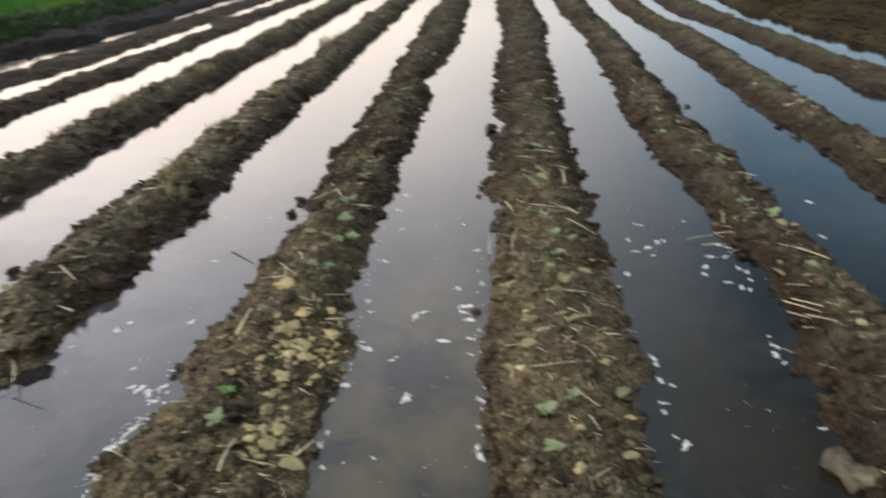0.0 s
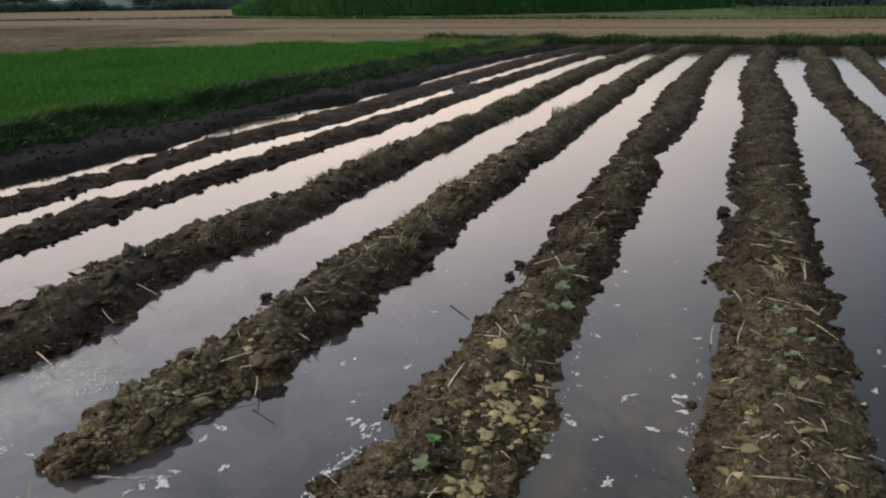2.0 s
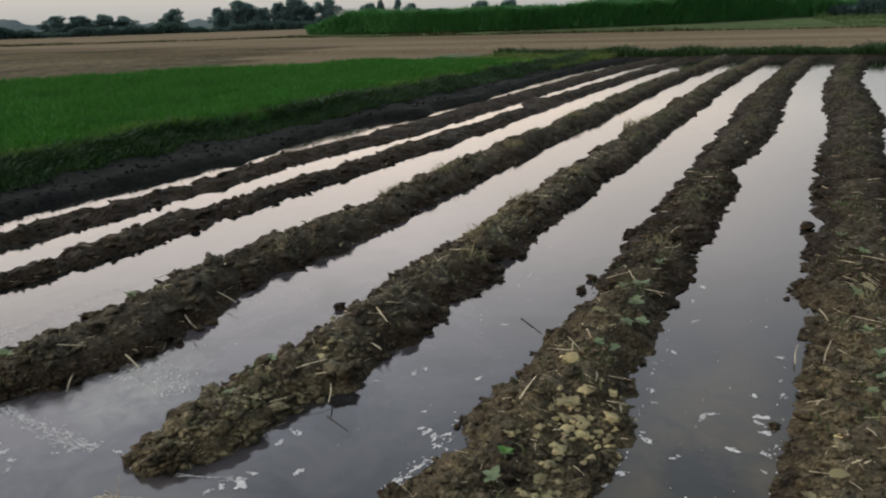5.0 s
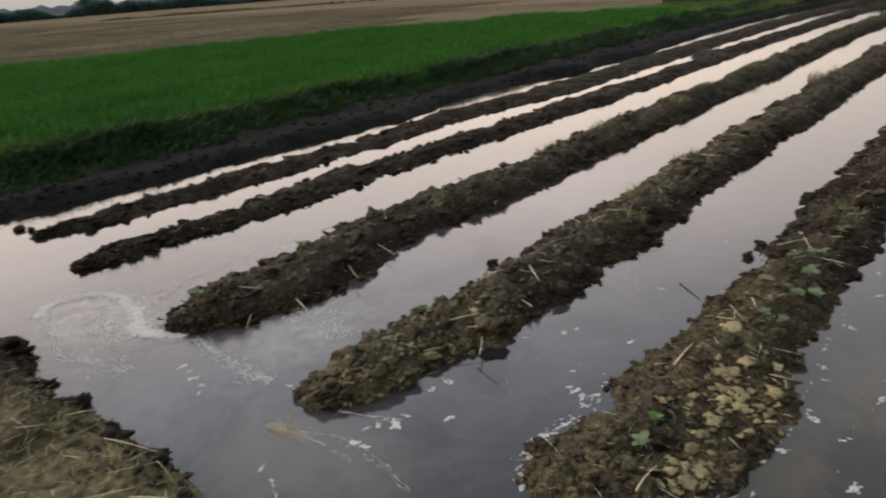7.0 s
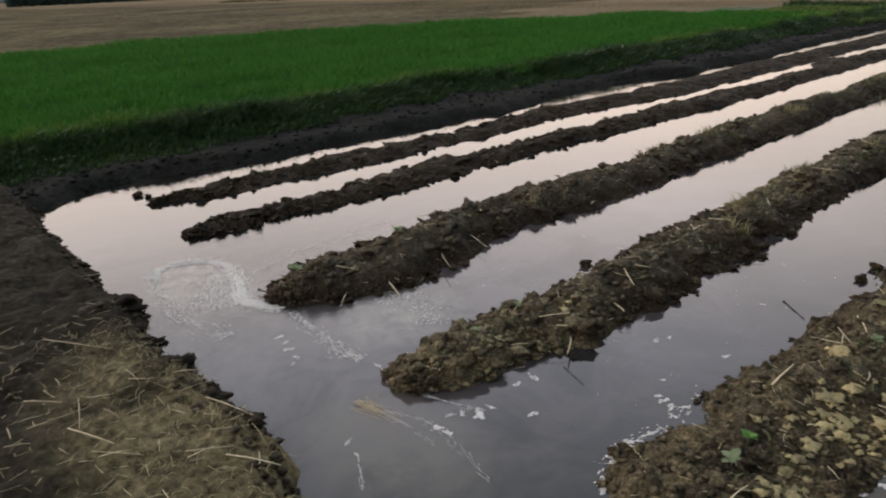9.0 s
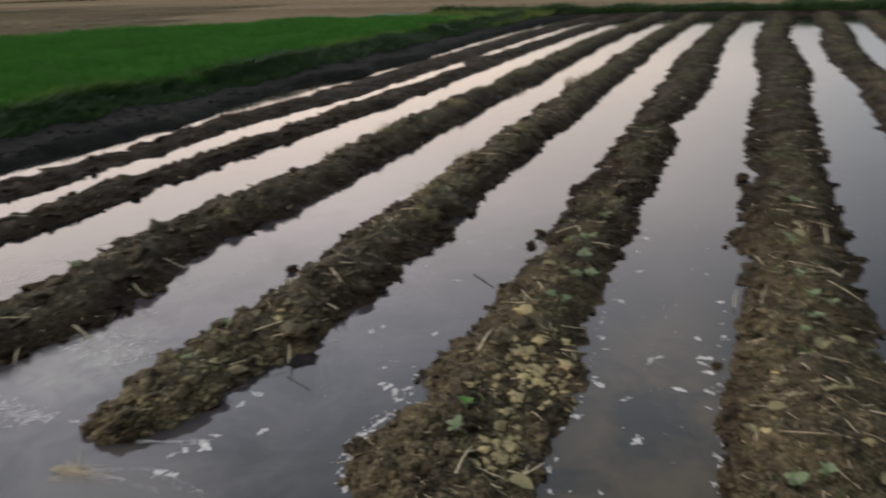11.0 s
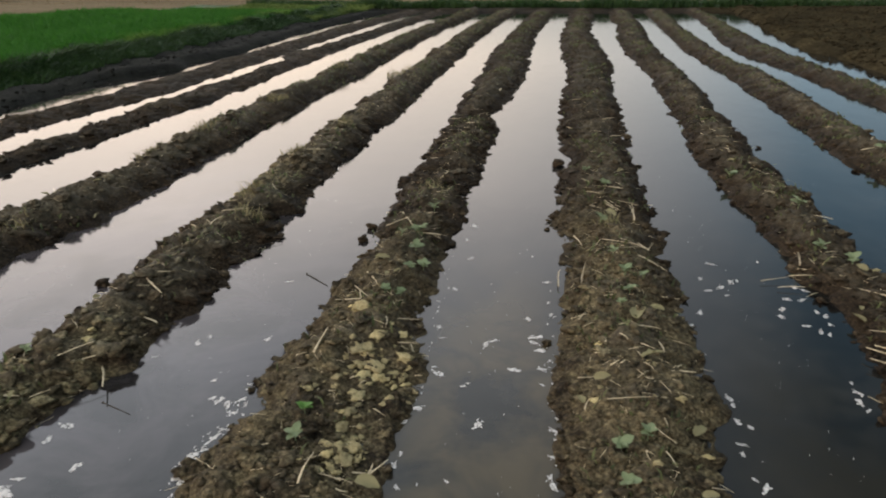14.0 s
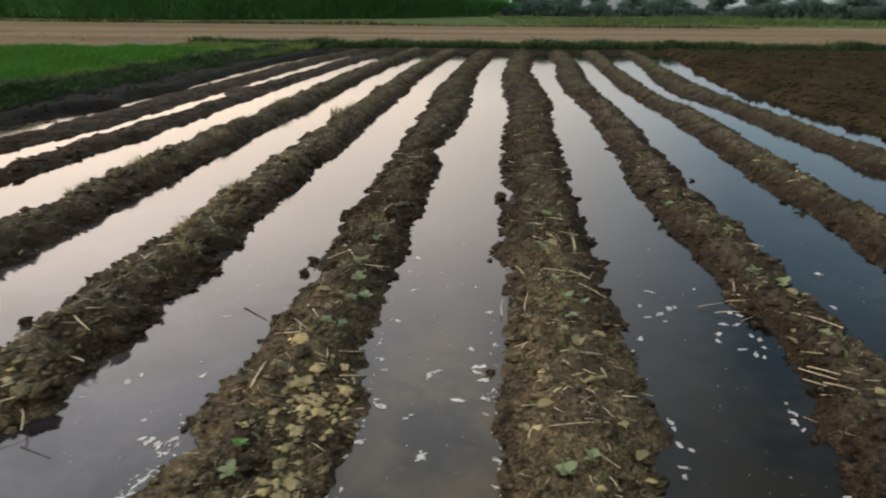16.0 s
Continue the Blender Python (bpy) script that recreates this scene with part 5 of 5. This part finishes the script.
FOAM_CHANNEL = [(-2.62, 1.43, 0.033), (-2.55, 1.42, 0.031), (-2.48, 1.39, 0.036), (-2.40, 1.37, 0.031), (-2.36, 1.33, 0.025), (-2.06, 1.56, 0.030), (-2.01, 1.55, 0.034), (-1.96, 1.52, 0.038), (-2.00, 1.60, 0.029), (-1.56, 1.41, 0.037), (-1.51, 1.42, 0.029), (-1.50, 1.58, 0.052), (-1.58, 1.50, 0.035), (-1.55, 1.54, 0.026),
                (-1.74, 1.14, 0.028), (-1.66, 1.12, 0.024), (-1.50, 1.64, 0.031), (-1.50, 1.91, 0.041), (-1.52, 1.83, 0.037), (-1.35, 1.71, 0.039), (-1.10, 2.23, 0.022), (-1.41, 2.38, 0.025), (-1.07, 3.14, 0.03), (-1.28, 2.50, 0.03)]
for row in FOAM_MIDDLE + FOAM_EDGE + FOAM_RIGHT + FOAM_LEFT + FOAM_CHANNEL:
    foam_patch(*row)


def foam_streak(label, line, spread, count, small=0.003, large=0.008, drawn=1.0):
    """Thin flecks of foam drawn out along a line of water."""
    line = np.array(line)
    t = rng.random(count) * (len(line) - 1)
    i = np.clip(t.astype(int), 0, len(line) - 2)
    along = (line[i + 1] - line[i]) / np.linalg.norm(line[i + 1] - line[i], axis=1)[:, None]
    across = np.stack([-along[:, 1], along[:, 0]], 1)
    p = line[i] + (line[i + 1] - line[i]) * (t - i)[:, None] + across * rng.normal(0, spread, count)[:, None] * (0.5 + cell_hash(np.floor(t * 3), t * 0, 5))[:, None]
    size = rng.uniform(small, large, count)
    a = 2 * np.pi * np.arange(7) / 7
    ring = p[:, None, :] + along[:, None, :] * (np.cos(a)[None, :, None] * (size * drawn * rng.uniform(1.0, 3.0, count))[:, None, None]) + across[:, None, :] * (np.sin(a)[None, :, None] * (size * 0.7 / drawn ** 0.4)[:, None, None])
    z = np.repeat(rng.uniform(0.0012, 0.0026, count), 7)
    me = mesh_from("foam_streak", np.column_stack([ring.reshape(-1, 2), z]), np.arange(count * 7).reshape(-1, 7), FOAM, smooth=False)
    tagged(new("foam_streak", me), label, "foam", kind="stuff")


foam_streak("curl of fine white foam turning in the channel", [(-3.80, 1.34), (-3.92, 1.46), (-3.90, 1.60), (-3.78, 1.71), (-3.61, 1.73), (-3.41, 1.68), (-3.23, 1.58), (-3.09, 1.53), (-2.99, 1.57), (-2.88, 1.63)], 0.026, 6500, 0.001, 0.0034, 2.5)
foam_streak("faint inner curl of foam in the channel", [(-3.80, 1.40), (-3.71, 1.32), (-3.47, 1.27), (-3.23, 1.21), (-3.02, 1.24), (-2.81, 1.27)], 0.03, 1100, 0.0008, 0.0026, 3.0)
foam_streak("ripple lines of foam inside the curl", [(-3.55, 1.62), (-3.40, 1.52), (-3.28, 1.44), (-3.12, 1.40)], 0.06, 1500, 0.0009, 0.0026, 3.0)
foam_streak("thin foam lines drawn out along the furrow", [(-3.38, 1.75), (-3.42, 1.87), (-3.46, 2.06), (-3.49, 2.33), (-3.47, 2.60), (-3.46, 2.87)], 0.035, 420, 0.0008, 0.0022, 4.0)
foam_streak("line of fine foam drifting from the ridge's end", [(-2.80, 1.63), (-2.63, 1.59), (-2.43, 1.56), (-2.26, 1.54), (-2.16, 1.55)], 0.022, 480, 0.001, 0.0036, 1.8)
foam_streak("fine foam in the mouth of the furrow", [(-2.53, 1.97), (-2.48, 2.13), (-2.31, 2.09), (-2.18, 1.96)], 0.05, 420, 0.0015, 0.004)
foam_streak("streaks of foam trailing from sunken straw", [(-1.79, 1.36), (-1.68, 1.40), (-1.56, 1.42), (-1.41, 1.38), (-1.23, 1.32)], 0.010, 110, 0.0007, 0.0018, 5.0)
foam_streak("thin streak of foam beside sunken straw", [(-1.79, 1.34), (-1.66, 1.35), (-1.50, 1.34)], 0.008, 60, 0.0006, 0.0016, 5.0)
foam_streak("drawn-out foam off the ridge's end", [(-1.76, 1.53), (-1.63, 1.56), (-1.50, 1.60)], 0.008, 80, 0.001, 0.0026, 3.5)
foam_streak("thin foam line towards the bank", [(-1.66, 1.12), (-1.58, 1.07), (-1.50, 1.01)], 0.004, 40, 0.0009, 0.002, 4.0)
foam_streak("fine bubbles along the edge of the pale ridge", [(-0.97, 2.1), (-0.94, 1.95), (-0.99, 1.8), (-1.0, 1.7), (-0.94, 1.5)], 0.02, 90, 0.002, 0.005)
foam_streak("fine bubbles along the furrow's edge", [(-0.31, 2.0), (-0.29, 2.5), (-0.29, 3.0), (-0.27, 3.6)], 0.016, 26, 0.0015, 0.004)
foam_streak("fine bubbles along the furrow's far edge", [(0.17, 1.7), (0.19, 2.2), (0.22, 2.8), (0.26, 3.2)], 0.016, 30, 0.0015, 0.004)

for line, count in (([(-2.35, 2.2), (-2.30, 5.0), (-2.1, 8.0)], 160), ([(-1.20, 1.7), (-1.10, 4.0), (-0.95, 7.5)], 240), ([(-0.06, 1.5), (0.02, 3.5), (0.20, 7.0)], 220), ([(1.06, 1.5), (1.15, 3.5), (1.30, 7.0)], 240), ([(2.15, 2.0), (2.25, 4.5), (2.45, 8.0)], 120)):
    foam_streak("tiny white specks drifting in the furrow", line, 0.17, int(count * 0.40), 0.0008, 0.0022)

# a sunken bundle of straw that splits the flow
bundle = new("straw_bundle")
bundle.matrix_world = Matrix.Translation((-1.90, 1.335, -0.004))
for i in range(80):
    length = rng.uniform(0.05, 0.13) if i < 55 else rng.uniform(0.14, 0.34)
    part("stalk", STRAWS[i % 9], bundle, m=Matrix.LocRotScale((length * 0.46 + rng.uniform(-0.02, 0.03), rng.normal(0, 0.018), rng.uniform(-0.003, 0.009)), Euler((0, rng.uniform(0.0, 0.05), rng.normal(0.16, 0.22 if i < 55 else 0.10))), (length, 0.027, 0.027)))
part("stalk", STRAWS[2], bundle, m=Matrix.LocRotScale((0.075, 0.02, 0.045), Euler((0.1, -1.35, 0.9)), (0.11, 0.10, 0.10)))
tagged(bundle, "pale bundle of sunken straw splitting the flowing water", "straw")


def twig(x, y, angle, length, lift=-0.003):
    bm = bmesh.new()
    for a, b, w in ((-0.5, 0.1, 0.014), (0.1, 0.5, 0.010)):
        p, q = Vector((a, 0.06 * a, 0.02)), Vector((b, 0.1 * b * b, 0.03))
        m = Matrix.Translation((p + q) / 2) @ (q - p).to_track_quat("Z", "Y").to_matrix().to_4x4()
        bmesh.ops.create_cone(bm, segments=7, radius1=w, radius2=w * 0.8, depth=(q - p).length, cap_ends=True, matrix=m)
    bmesh.ops.create_icosphere(bm, subdivisions=1, radius=0.03, matrix=Matrix.Translation((-0.48, -0.03, 0.03)))
    me = bpy.data.meshes.new("twig")
    bm.to_mesh(me)
    bm.free()
    me.materials.append(BARK)
    ob = new("twig", me)
    ob.matrix_world = Matrix.LocRotScale((x, y, lift), Euler((0, 0, radians(angle))), (length,) * 3)
    return tagged(ob, "thin dark twig floating in the furrow", "twig", "twigs in the water")


twig(-1.385, 2.025, -28, 0.15)
twig(-0.935, 3.17, -47, 0.2)
twig(-3.00, 1.67, 8, 0.28, 0.014)
twig(-1.3, 3.6, 40, 0.12)


# ---- tufts of dry grass and shed leaves on the ridges ----
TUFTS = [(-2.70, 6.05, 0.13, 0.10, 40), (-2.84, 5.25, 0.12, 0.10, 36), (-1.66, 4.25, 0.15, 0.07, 26), (-1.50, 10.1, 0.14, 0.18, 60), (-2.50, 7.65, 0.12, 0.10, 40), (-2.35, 10.1, 0.12, 0.12, 40),
         (-1.45, 6.3, 0.12, 0.10, 36), (-1.72, 5.45, 0.10, 0.12, 40), (-1.52, 3.85, 0.12, 0.09, 36), (-2.80, 3.6, 0.08, 0.08, 26), (0.62, 3.95, 0.09, 0.08, 30), (-0.45, 4.6, 0.08, 0.08, 26)]


def tufts(name, label, material, height, share):
    xs, ys, tall_ = [], [], []
    for x, y, tall, wide, count in TUFTS:
        a, d = rng.uniform(0, 6.28, int(count * share)), wide * rng.random(int(count * share)) ** 0.7
        xs += list(x + d * np.cos(a))
        ys += list(y + 1.6 * d * np.sin(a))
        tall_ += list(tall * height * rng.uniform(0.4, 1.0, len(a)))
    zs = np.array([ridge_top(p, q) for p, q in zip(xs, ys)])
    xs, ys = np.array(xs), np.array(ys)
    tagged(new(name, blades(name, xs, ys, zs - 0.004, np.array(tall_), rng.uniform(0.003, 0.006, len(xs)) * (1 + 0.05 * ys), 0.8, material)), label, "grass", kind="stuff")


tufts("dry_tufts", "tufts of dry yellowish grass on the soil ridges", HAY, 1.0, 1.6)
tufts("green_tufts", "tufts of dull green weeds on the soil ridges", WEED, 0.6, 0.8)
for i, r in enumerate(RIDGES[2:8]):
    count = (4, 6, 5, 7, 8, 5)[i]
    v = (r.start + 0.2 if i in (0, 1, 5) else 2.6) + 4.0 * rng.random(count) ** 1.3
    x, y, z = r.surface(v, np.clip(rng.normal(0, 0.4, count), -0.8, 0.8))
    for a, b, c in zip(x, y, z):
        size = rng.uniform(0.03, 0.065)
        ob = new("fallen_leaf", LEAVES[DULL_LEAF][rng.integers(3)])
        ob.matrix_world = Matrix.LocRotScale((a, b, c + 0.012), Euler((rng.uniform(-0.5, 0.5), rng.uniform(-0.4, 0.2), rng.uniform(0, 6.28))), (size, size * rng.uniform(0.5, 0.9), size * 1.2))
        tagged(ob, "wilted yellowish leaf lying on the soil ridge", "leaf", "fallen leaves on the ridges")
